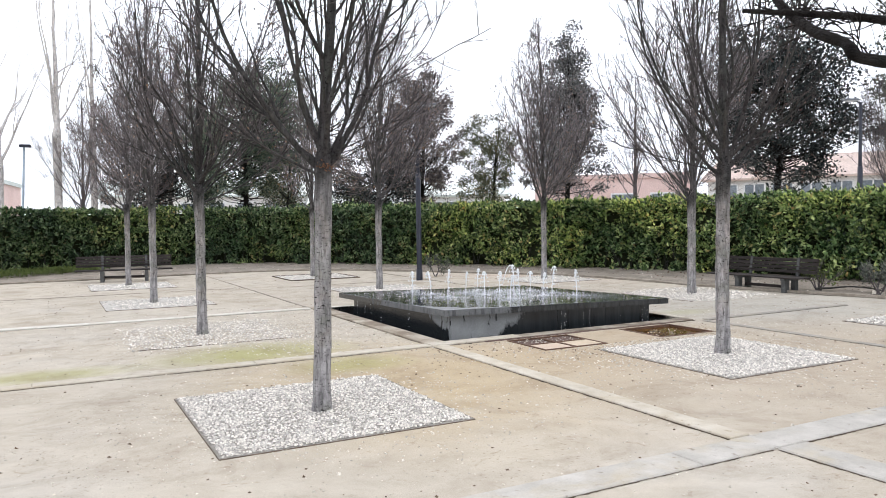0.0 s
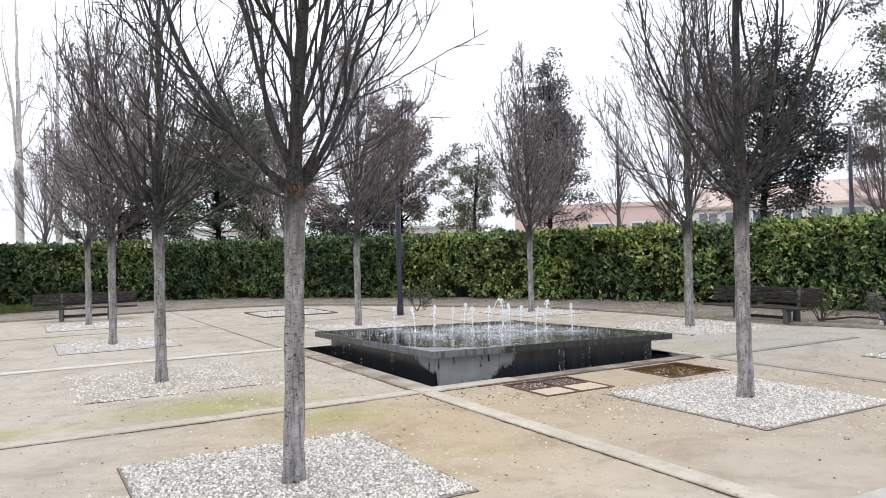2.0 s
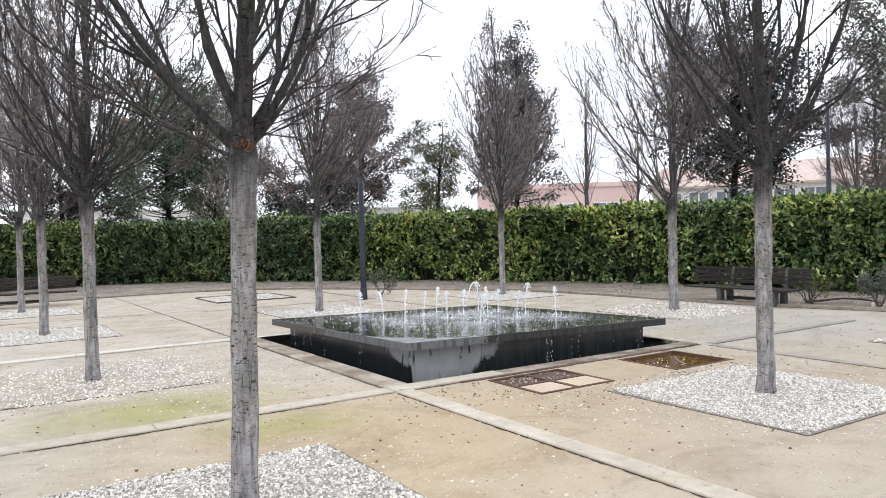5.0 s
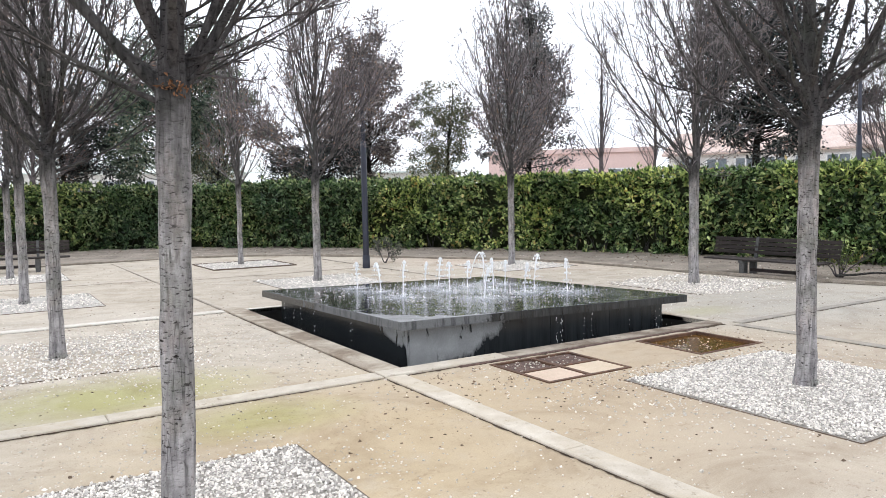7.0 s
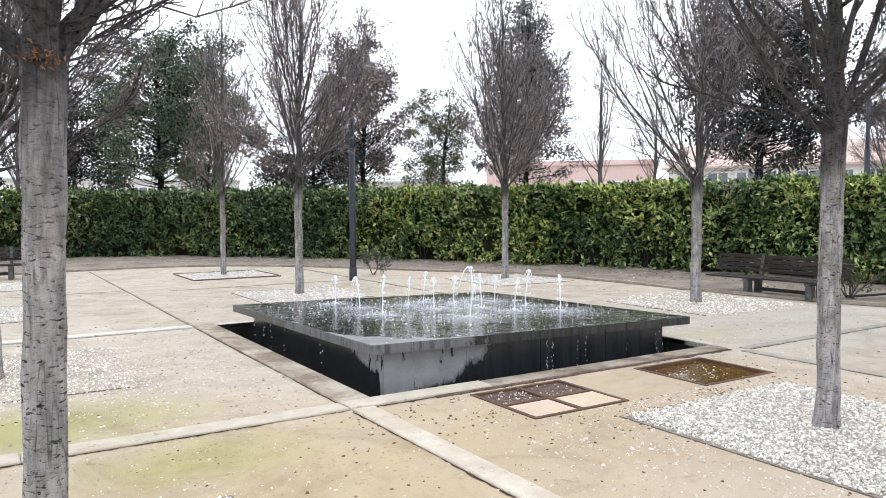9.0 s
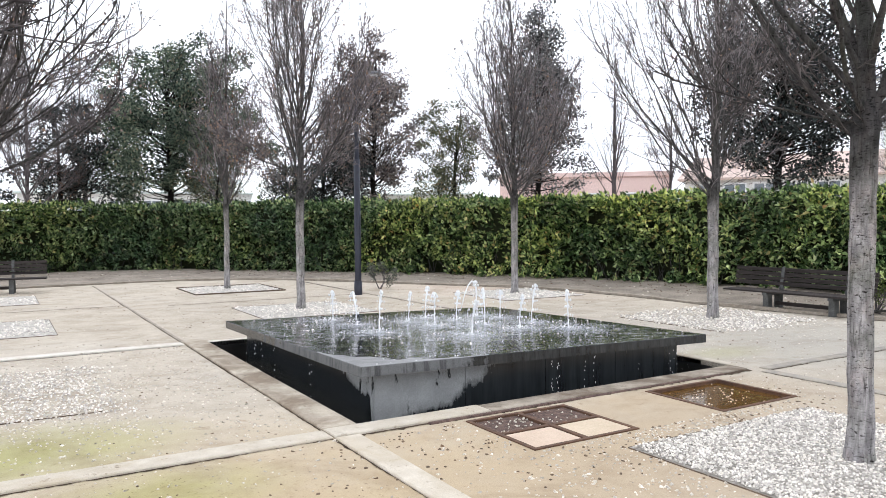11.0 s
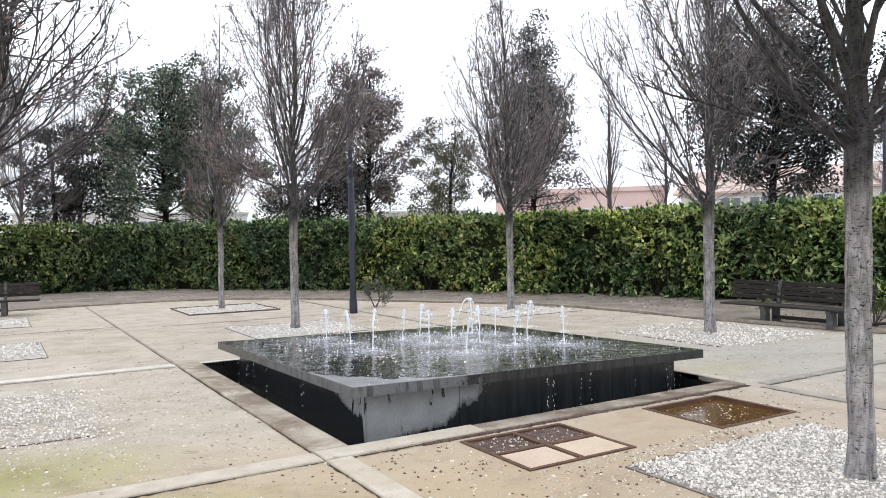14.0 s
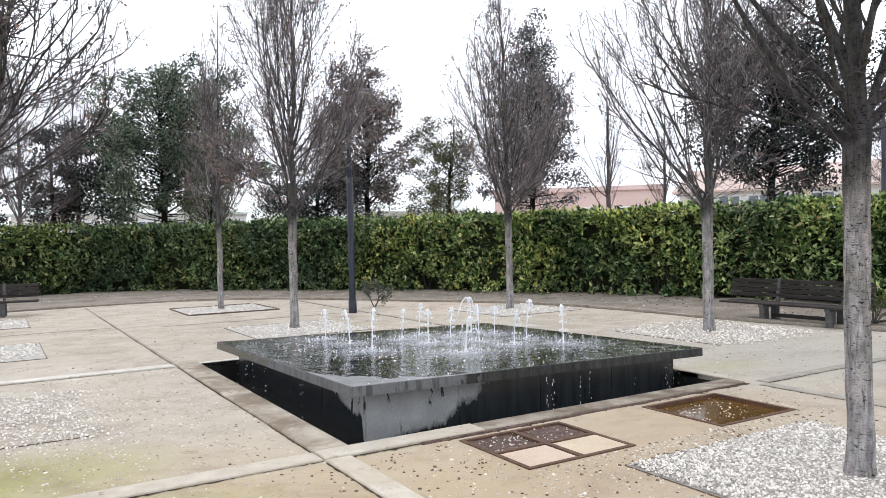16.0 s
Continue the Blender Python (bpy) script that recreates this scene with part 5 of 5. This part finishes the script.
# ---- trees beyond the hedge ----
def leafy_tree(name, x, y, label, seed, height, radius, trunk_r, bare_to, count, leaf, mats, clumps=60, size=0.11, taper_to=1.0):
    """A tree in leaf; taper_to: how wide the upper crown is beside the lower one."""
    rng = np.random.default_rng(seed)
    ob = root(name, pose(x, y, 0), label, "tree")
    pts = shoot(Vector((0, 0, -0.05)), Z, bare_to + 0.5, 7, 0.02, 0.03, rng)
    part("trunk", Shape().tube(pts, taper(trunk_r * 1.2, trunk_r * 0.85, 8), 10), M[mats[0]], ob, smooth=True)
    leader = shoot(pts[-1] - Z * 0.1, Z, (height - bare_to) * 0.85, 10, 0.06, 0.04, rng)
    part("leader", Shape().tube(leader, taper(trunk_r * 0.8, 0.02, 11), 7), M[mats[0]], ob, smooth=True)
    centres, tw = [], Shape()
    mid, tall = Vector((0, 0, (bare_to + height) / 2)), (height - bare_to) / 2
    for i in range(clumps):
        d = Vector(rng.normal(size=3)).normalized()
        k = rng.uniform(0.10, 1.0) ** 0.5 * (1 + 0.30 * noise.noise(d * 1.9 + Vector((seed, 0, 0))))
        narrow = 1.0 + (taper_to - 1.0) * min(1.0, max(0.0, 0.5 + 0.6 * d.z * k))
        c = mid + Vector((d.x * radius * k * narrow, d.y * radius * k * narrow, d.z * tall * k * (0.9 if d.z < 0 else 1.0)))
        centres.append(c)
        p = along(leader, min(1.0, max(0.0, (c.z - bare_to - 0.8) / (height - bare_to) * 0.9)))[0]
        m1 = p.lerp(c, 0.5) + Vector(rng.normal(0, 0.12, 3)) - Z * 0.15
        tw.tube([p, p.lerp(m1, 0.6), m1, m1.lerp(c, 0.6), c], taper(trunk_r * 0.15, 0.006, 5), 5, False)
    part("branchwork", tw, M[mats[1]], ob, kind="stuff")
    C = np.array([tuple(c) for c in centres])
    k = rng.integers(0, len(C), count)
    ball = 0.34 * radius ** 0.5 * rng.uniform(0.6, 1.25, len(C))
    r = unit(rng.normal(size=(count, 3))) * (rng.uniform(0, 1, count) ** 0.42 * ball[k])[:, None] * (1, 1, 0.7)
    pos = C[k] + r
    way = rng.normal(0, 1, (count, 3)) + unit(r + 1e-6) * 0.5 - (0, 0, 0.2)
    part("crown", leaf_mesh("crown", pos, way, rng.uniform(0.6, 1.3, count) * size, 0.6, rng), M[leaf], ob, kind="stuff")
    return ob


EV = "dark evergreen oak standing behind the hedge"
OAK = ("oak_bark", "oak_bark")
leafy_tree("evergreen_tree", 1.8, 24.9, "broad dark green evergreen tree behind the hedge", 31, 9.3, 3.8, 0.17, 1.9, 47000, "oak_leaf", OAK, 180, 0.125)
leafy_tree("evergreen_tree", -2.2, 27.5, EV, 36, 6.8, 2.6, 0.14, 1.8, 13000, "dark_leaf", OAK, 80, 0.125)
leafy_tree("oak_tree", 8.2, 19.4, "oak holding withered grey-brown leaves behind the hedge", 32, 8.6, 2.4, 0.14, 1.7, 22000, "withered_leaf", OAK, 160, 0.107, 0.7)
leafy_tree("evergreen_tree", 6.6, 20.3, EV, 40, 5.0, 2.2, 0.13, 1.3, 15000, "dark_leaf", OAK, 70, 0.10)
leafy_tree("small_tree", 11.1, 18.0, "small thin-leaved tree behind the hedge", 33, 6.5, 1.7, 0.09, 1.8, 13000, "sparse_leaf", OAK, 80, 0.085)
leafy_tree("evergreen_tree", 12.1, 13.55, "conical grey evergreen standing behind the hedge", 34, 9.5, 2.5, 0.13, 1.7, 27000, "grey_leaf", OAK, 170, 0.103, 0.30)
leafy_tree("evergreen_tree", 17.55, 7.66, EV, 35, 9.6, 3.4, 0.17, 1.9, 32000, "dark_leaf", OAK, 170, 0.125, 0.8)
leafy_tree("evergreen_tree", 20.0, 2.4, "tall greyish feathery evergreen beyond the hedge", 37, 12.5, 3.0, 0.17, 1.6, 25000, "feather_leaf", OAK, 190, 0.12)
leafy_tree("small_tree", 2.6, 21.6, "low brownish twiggy tree behind the hedge", 38, 4.4, 1.4, 0.06, 1.6, 1800, "sparse_leaf", OAK, 70, 0.08)
leafy_tree("small_tree", 5.3, 20.8, "low brownish twiggy tree behind the hedge", 39, 4.2, 1.3, 0.06, 1.6, 1800, "sparse_leaf", OAK, 70, 0.08)
BG = ("twig", "twig", "twig")
FAR = "slender bare tree standing beyond the hedge"
bare_tree("bare_tree", pose(14.9, 12.6, 0), FAR, 41, r=0.11, fork=2.3, height=7.6, width=1.3, belly=0.3, limbs=10, second=4, upper=20, third=6, fourth=2, mats=BG, spur=0.25, flare=1.5)
bare_tree("bare_tree", pose(16.3, 11.2, 0), FAR, 42, r=0.08, fork=2.3, height=6.6, width=1.2, belly=0.3, limbs=9, second=4, upper=16, third=6, fourth=2, mats=BG, spur=0.25, flare=1.5)
b3 = bare_tree("bare_tree", pose(19.5, 2.5, 0), FAR, 43, r=0.10, fork=2.2, height=8.5, width=2.2, limbs=16, second=6, upper=26, third=8, fourth=4, dead=700, mats=BG, spur=0.25, flare=1.6)
for x, y, a, h in ((21.5, -1.5, 70, 1.05), (-3.6, 24.5, 130, 1.0), (-5.6, 21.8, 20, 0.85), (-1.2, 29.0, 200, 1.15), (23.0, 5.5, 250, 1.0), (4.6, 27.5, 310, 1.0), (18.4, -2.6, 15, 0.9), (17.0, 3.0, 100, 0.8)):
    copy_thing(b3, pose(x, y, 0, 0, 0, a) @ Matrix.Diagonal((h, h, h, 1)))
POP = "tall pale-trunked poplar bare of leaves"
PM = ("pale_bark", "pale_bark", "twig")
bare_tree("poplar", pose(-6.4, 24.9, 0), POP, 51, r=0.17, fork=5.5, height=15, width=1.6, limbs=6, second=4, upper=12, third=5, fourth=2, mats=PM, spur=0.3, flare=1.4)
bare_tree("poplar", pose(-4.8, 28.8, 0), POP, 52, r=0.16, fork=6.0, height=15, width=1.5, limbs=6, second=4, upper=12, third=5, fourth=2, mats=PM, spur=0.3, flare=1.4)
bare_tree("poplar", pose(-8.5, 22.7, 0), POP, 53, r=0.18, fork=4.0, height=14, width=2.4, limbs=7, second=4, upper=10, third=5, fourth=2, mats=PM, spur=0.3, flare=1.4, thick=1.4)


# ---- buildings ----
def building(name, x0, y0, x1, y1, depth, height, wall, roof, label, roof_h, windows, win_z=(1.2, 2.6), win_w=1.1, eave=0.35):
    a, b = Vector((x0, y0, 0)), Vector((x1, y1, 0))
    d = (b - a).normalized()
    yaw = math.degrees(math.atan2(d.y, d.x))
    L = (b - a).length
    ob = root(name, pose(x0, y0, 0, 0, 0, yaw), label, "building")
    part("wall", Shape().box(0, 0, -0.1, L, depth, height), M[wall], ob)
    r = Shape()
    if roof_h > 0.4:
        e = eave
        r.v = [(-e, -e, height), (L + e, -e, height), (L + e, depth + e, height), (-e, depth + e, height), (-e, depth / 2, height + roof_h), (L + e, depth / 2, height + roof_h), (-e, -e, height - 0.12), (L + e, -e, height - 0.12), (L + e, depth + e, height - 0.12), (-e, depth + e, height - 0.12)]
        r.f = [(0, 1, 5, 4), (2, 3, 4, 5), (1, 2, 5), (3, 0, 4), (6, 7, 1, 0), (7, 8, 2, 1), (8, 9, 3, 2), (9, 6, 0, 3), (9, 8, 7, 6)]
    else:
        r.box(-0.15, -0.15, height + 0.002, L + 0.15, depth + 0.15, height + max(roof_h, 0.15), 0.02)
    part("roof", r, M[roof], ob)
    for wx in windows:
        w = Shape()
        z0, z1, hw = *win_z, win_w / 2
        for q in ((wx - hw, z0, wx - hw + 0.09, z1), (wx + hw - 0.09, z0, wx + hw, z1), (wx - hw + 0.09, z0, wx + hw - 0.09, z0 + 0.09), (wx - hw + 0.09, z1 - 0.09, wx + hw - 0.09, z1), (wx - 0.04, z0 + 0.09, wx + 0.04, z1 - 0.09)):
            w.box(q[0], -0.07, q[1], q[2], 0.02, q[3])
        win = part("window", w, M["frame"], ob)
        part("pane", Shape().box(wx - hw + 0.09, -0.03, z0 + 0.09, wx + hw - 0.09, -0.004, z1 - 0.09), M["dark_glass"], win)
    return ob


building("school_building", 29.5, 22.0, 38.5, 4.0, 8, 3.9, "white_wall", "roof_tile", "low white building with red tiled roof and window row", 1.5, [1.2 + 1.55 * i for i in range(12)], (2.3, 3.6), 1.25)
building("pink_building", 23.5, 32.0, 31.0, 24.5, 8, 4.3, "pink_wall", "pink_wall", "low salmon pink building with a flat roof", 0.3, [6.0, 8.6], (2.4, 3.3), 1.6)
building("glass_pavilion", 15.5, 37.0, 21.5, 33.0, 7, 3.4, "white_wall", "grey_roof", "white pavilion with pale green sheet roof", 1.0, [1.0, 2.4, 3.8, 5.2, 6.4], (1.6, 3.0), 1.1)
building("brick_house", 9.5, 39.0, 15.0, 37.0, 7, 2.7, "brick_wall", "grey_roof", "low brown brick house seen through the trees", 0.9, [1.5, 4.0], (1.4, 2.5), 1.0)
building("far_house", -17.0, 50.0, -9.5, 49.0, 7, 4.6, "pink_wall", "grey_roof", "pink house far behind the hedge", 0.3, [1.5, 3.5, 5.5], (2.0, 3.6), 1.2)
building("low_house", -3.5, 47.0, 12.0, 44.0, 7, 3.7, "white_wall", "grey_roof", "long low white house behind the trees", 1.1, [2, 4, 6, 8, 10, 12, 14], (2.0, 3.2), 1.2)


# ---- street lamps ----
def lamp_post(x, y, height, yaw, label):
    ob = root("street_lamp", pose(x, y, 0, 0, 0, yaw), label, "street lamp")
    ring = lambda r, z0, z1: Shape().tube([Vector((0, 0, z0)), Vector((0, 0, z0 + (z1 - z0) * 0.02)), Vector((0, 0, z1))], [r * 0.97, r, r * 0.96], 14)
    part("base_collar", ring(0.088, -0.02, 0.30), M["lamp_paint"], ob, smooth=True)
    part("post", ring(0.070, 0.29, height * 0.62), M["lamp_paint"], ob, smooth=True)
    part("upper_post", ring(0.048, height * 0.615, height), M["lamp_paint"], ob, smooth=True)
    arm = Shape().tube([Vector((0, 0, height - 0.06)), Vector((0.12, 0, height + 0.02)), Vector((0.32, 0, height + 0.04))], [0.024, 0.022, 0.02], 8)
    part("arm", arm, M["lamp_paint"], ob, smooth=True)
    head = Shape().box(0.08, -0.10, height + 0.03, 0.52, 0.10, height + 0.09, 0.03)
    part("lamp_head", head, M["lamp_head"], ob, "flat grey lamp head")
    part("diffuser", Shape().box(0.14, -0.075, height + 0.012, 0.48, 0.075, height + 0.029), M["lamp_glass"], ob)
    return ob


lamp_post(1.97, 6.86, 4.66, -25, "slim black lamp post with a flat head")
lamp_post(13.6, 2.0, 4.8, 160, "slim black lamp post beyond the hedge")


def tall_pole(x, y, height):
    ob = root("street_lamp", pose(x, y, 0), "thin pale blue light pole far behind the hedge", "street lamp")
    part("post", Shape().tube([Vector((0, 0, -0.05)), Vector((0.05, 0, height * 0.5)), Vector((0.16, 0, height))], [0.06, 0.05, 0.04], 8), M["blue_paint"], ob, smooth=True)
    part("lamp_head", Shape().box(-0.02, -0.12, height - 0.02, 0.42, 0.12, height + 0.10, 0.03), M["lamp_paint"], ob, "dark lamp head")


tall_pole(-7.75, 23.8, 4.85)


# ---- benches ----
def bench(m, label, seat=(-1.28, 1.28), shift=0.0):
    """Faces -y; stands on two cast supports."""
    ob = root("bench", m, label, "bench", "park benches")
    half = 1.27
    for i in range(4):
        y = -0.26 + 0.115 * i
        part("seat_slat", Shape().box(seat[0], y, 0.315, seat[1], y + 0.095, 0.345, 0.006), M["bench_wood"], ob)
    for i in range(4):
        z = 0.41 + 0.080 * i
        y = 0.225 + 0.02 * i
        part("back_slat", Shape().box(shift - half, y, z, shift + half, y + 0.03, z + 0.066, 0.005), M["bench_wood"], ob)
    for x in (-0.58, 0.58):
        s = Shape()
        s.box(x - 0.05, -0.22, -0.02, x + 0.05, -0.10, 0.27, 0.004)
        s.box(x - 0.05, 0.10, -0.02, x + 0.05, 0.20, 0.27, 0.004)
        s.box(x - 0.045, -0.26, 0.27, x + 0.045, 0.22, 0.314, 0.004)
        part("support", s, M["bench_iron"], ob, "grey cast support")
        s = Shape()
        s.v = [(x - 0.03, 0.20, 0.300), (x + 0.03, 0.20, 0.300), (x + 0.03, 0.25, 0.300), (x - 0.03, 0.25, 0.300), (x - 0.03, 0.285, 0.735), (x + 0.03, 0.285, 0.735), (x + 0.03, 0.32, 0.735), (x - 0.03, 0.32, 0.735)]
        s.f = [(3, 2, 1, 0), (4, 5, 6, 7), (0, 1, 5, 4), (1, 2, 6, 5), (2, 3, 7, 6), (3, 0, 4, 7)]
        part("back_strut", s, M["bench_iron"], ob)
    part("tie_bar", Shape().box(-0.53, -0.02, 0.10, 0.53, 0.04, 0.16, 0.004), M["bench_wood"], ob)
    return ob


bench(pose(6.80, -0.27, -0.02, 0, 0, -89), "long dark wooden park bench on cast supports", (-1.40, 0.94), -0.24)
bench(pose(-4.95, 11.85, 0.0, 0, 0, -6), "long dark wooden park bench before the hedge")


# ---- small shrubs ----
def shrub(x, y, z, label, seed, height, radius, leaves, leaf, stems=7):
    rng = np.random.default_rng(seed)
    ob = root("shrub", pose(x, y, z), label, "shrub")
    st, tips = Shape(), []
    for i in range(stems):
        az = i * 2.4
        q = shoot(Vector((0.04 * rng.normal(), 0.04 * rng.normal(), -0.03)), Vector((math.cos(az) * 0.6, math.sin(az) * 0.6, 1)), height * rng.uniform(0.7, 1.0), 6, 0.02, 0.16, rng)
        st.tube(q, taper(0.016, 0.005, 7), 5, False)
        side_shoots(st, tips, q, 0.012, rng, 7, radius * 0.9, 3, (0.35, 1.0), 0.04)
    part("stemwork", st, M["twig"], ob, kind="stuff")
    T = np.array([tuple(p) for p in tips])
    k = rng.integers(0, len(T), leaves)
    pos = T[k] + rng.normal(0, 0.04, (leaves, 3))
    part("leaves", leaf_mesh("leaves", pos, rng.normal(size=(leaves, 3)), rng.uniform(0.03, 0.07, leaves), 0.5, rng), M[leaf], ob, kind="stuff")


shrub(2.95, 7.8, 0.02, "small pale-leaved shrub beside the lamp post", 61, 0.58, 0.34, 700, "feather_leaf", 3)
shrub(7.36, -1.12, 0.03, "twiggy low shrub beside the bench", 62, 0.75, 0.35, 500, "grass")
shrub(7.45, -2.38, 0.06, "small grey-green bush on thin stems on the soil bed", 63, 0.85, 0.42, 1500, "feather_leaf", 5)


def fallen_branch():
    """A dry branch and a few stones lying on the edge of the bed."""
    rng = np.random.default_rng(64)
    ob = root("fallen_branch", pose(7.2, -1.15, 0.045), "dark dry branch lying on the soil bed", "branch")
    pts = spline([(0, 0, 0.03), (0.22, -0.22, 0.05), (0.38, -0.50, 0.09), (0.46, -0.85, 0.08), (0.40, -1.15, 0.05)], 5)
    part("stem", Shape().tube(pts, taper(0.024, 0.010, len(pts)), 7), M["limb"], ob, smooth=True)
    side, tips = Shape(), []
    side_shoots(side, tips, pts, 0.012, rng, 6, 0.35, 2, (0.3, 1.0), -0.02, 0.4)
    part("twigs", side, M["limb"], ob, kind="stuff")
    for x, y, r in ((7.36, -2.30, 0.07), (7.56, -2.22, 0.055), (7.58, -2.50, 0.06), (7.30, -2.52, 0.045)):
        me = stone_mesh("stone", np.zeros((1, 3)), np.array([2 * r]), rng, 0.7, 7)
        thing("stone", me, M["litter"], "rough pale stone lying on the soil bed", "stone", "bed stones", m=pose(x, y, 0.05))


fallen_branch()


# ---- litter ----
def scatter(name, count, size, mat, label, seed, box, near=None, flat=0.35, inner=1.0):
    rng = np.random.default_rng(seed)
    xy = np.c_[rng.uniform(box[0], box[1], count), rng.uniform(box[2], box[3], count)]
    if near is not None:
        c = np.array(near)[rng.integers(0, len(near), count)]
        ang, rad = rng.uniform(0, 6.28, count), inner + rng.exponential(0.55, count)
        xy = c + np.c_[np.cos(ang), np.sin(ang)] * rad[:, None] * 1.15
    bad = (xy[:, 0] > -2.62) & (xy[:, 0] < 2.0) & (xy[:, 1] > -2.92) & (xy[:, 1] < 2.2)
    bad |= (xy[:, 0] > -1.6) & (xy[:, 0] < 1.32) & (xy[:, 1] > -3.8) & (xy[:, 1] < -2.9)
    xy = xy[~bad]
    pos = np.c_[xy, np.zeros(len(xy))]
    thing(name, stone_mesh(name, pos, rng.uniform(0.5, 1.4, len(xy)) * size, rng, flat, 4), M[mat], label, "litter", kind="stuff")


SQ = [(-4.88, -5.03), (0.0, -5.05), (-4.92, -0.05), (0.0, 4.9), (4.85, 0.0)]
scatter("stray_gravel", 7500, 0.018, "litter", "stray pale gravel chips on the sand", 71, (0, 0, 0, 0), SQ)
scatter("pale_petals", 8500, 0.018, "litter", "small pale petals and chips strewn over the sand", 72, (-9, 6.3, -9, 12))
scatter("large_chips", 2300, 0.032, "litter", "larger pale chips spilled from the gravel", 75, (0, 0, 0, 0), [(0.0, -5.05), (0.0, -5.05), (-1.0, -4.2), (-4.9, -5.03), (-4.3, -0.3), (-3.7, -0.8), (4.6, -0.4)], 0.3, 0.45)
scatter("hatch_chips", 2300, 0.021, "litter", "pale chips washed up round the hatches", 74, (0, 0, 0, 0), [(-1.1, -3.4), (0.2, -3.6), (0.8, -3.4), (-0.5, -4.1)], 0.35, 0.15)
scatter("kerb_chips", 900, 0.026, "litter", "pale chips strewn beside the basin kerb", 77, (-4.7, -2.68, -2.6, 1.9))
scatter("hatch_leaf_bits", 900, 0.026, "dark_litter", "brown leaf bits round the hatches", 76, (0, 0, 0, 0), [(-1.1, -3.5), (0.2, -3.6), (0.8, -3.5), (-0.3, -4.0), (-2.0, -3.2)], 0.25, 0.2)
scatter("leaf_bits", 1800, 0.026, "dark_litter", "dark dry leaf bits on the sand", 73, (-9, 6.3, -10, 12), None, 0.25)


def ground_cover():
    """Low green growth on the bed in front of the hedge."""
    rng = np.random.default_rng(81)
    n = 9000
    x = rng.uniform(-13.5, -5.2, n)
    y = 0.52 * x + 19.3 + rng.normal(0, 0.45, n)
    z = 0.05 + 0.16 * rng.uniform(0, 1, n) ** 0.6
    pos = np.c_[x, y, z]
    me = leaf_mesh("ground_cover", pos, rng.normal(0, 0.7, (n, 3)) + (0, 0, 1.0), rng.uniform(0.05, 0.15, n), 0.3, rng)
    thing("ground_cover", me, M["grass"], "low green plants growing before the hedge", "plants", kind="stuff")


ground_cover()


def bed_litter(name, count, size, mat, label, seed, inset):
    """Bits lying on the sloping bed, thicker towards the hedge."""
    rng = np.random.default_rng(seed)
    inner, _ = resample(EDGE, 90)
    outer, _ = resample(HEDGE, 90)
    pos = []
    for _ in range(count):
        i = rng.integers(0, 89)
        f, t = rng.uniform(), 0.04 + 0.92 * rng.uniform() ** inset
        a, b = inner[i].lerp(inner[i + 1], f), outer[i].lerp(outer[i + 1], f)
        p = a + (b - a) * t
        pos.append((p.x, p.y, 0.02 + 0.06 * t ** 0.7 + 0.03 * noise.noise(p * 1.3) * min(1, 4 * t)))
    thing(name, stone_mesh(name, np.array(pos), rng.uniform(0.4, 1.5, count) * size, rng, 0.4), M[mat], label, "litter", kind="stuff")


bed_litter("bed_leaf_litter", 2600, 0.034, "dark_litter", "dark dry leaves lying on the soil bed", 91, 0.4)
bed_litter("bed_stones", 500, 0.04, "litter", "pale stones and chips lying on the soil bed", 92, 1.0)


# ---- petals on the wet fountain top ----
def slab_petals(count):
    """Pale bits afloat on the water film, thicker round the jets and towards the far rims."""
    rng = np.random.default_rng(97)
    xy = rng.uniform(-2.0, 2.0, (count, 2))
    mid = np.exp(-(xy ** 2).sum(1) / 2.2)
    rims = 0.35 * np.exp(-(2.0 - np.maximum(xy[:, 0], xy[:, 1])) / 0.35)
    xy = xy[(rng.uniform(0, 1, count) < 0.12 + mid + rims) & (xy.sum(1) > -2.3)]
    pos = np.c_[xy, np.full(len(xy), 0.3015)]
    thing("floating_petals", stone_mesh("floating_petals", pos, rng.uniform(0.014, 0.036, len(xy)), rng, 0.3, 4), M["gravel"], "pale petals floating on the wet granite top", "litter", kind="stuff", m=pose(-0.115, -0.23, 0, -1.18, 1.18, 0))


slab_petals(430)


# ---- rusty earth joint along the basin kerb: a dark strip for its shaded gap ----
band("paving_band", -1.85, -2.850, -0.30, -2.803, 0.013, M["red_grit"], "thin rust-brown strip for the shaded earth joint beside the damp kerb")
band("paving_band", -0.298, -2.842, 1.55, -2.803, 0.013, M["red_grit"], "thin rust-brown strip for the shaded earth joint beside the damp kerb")
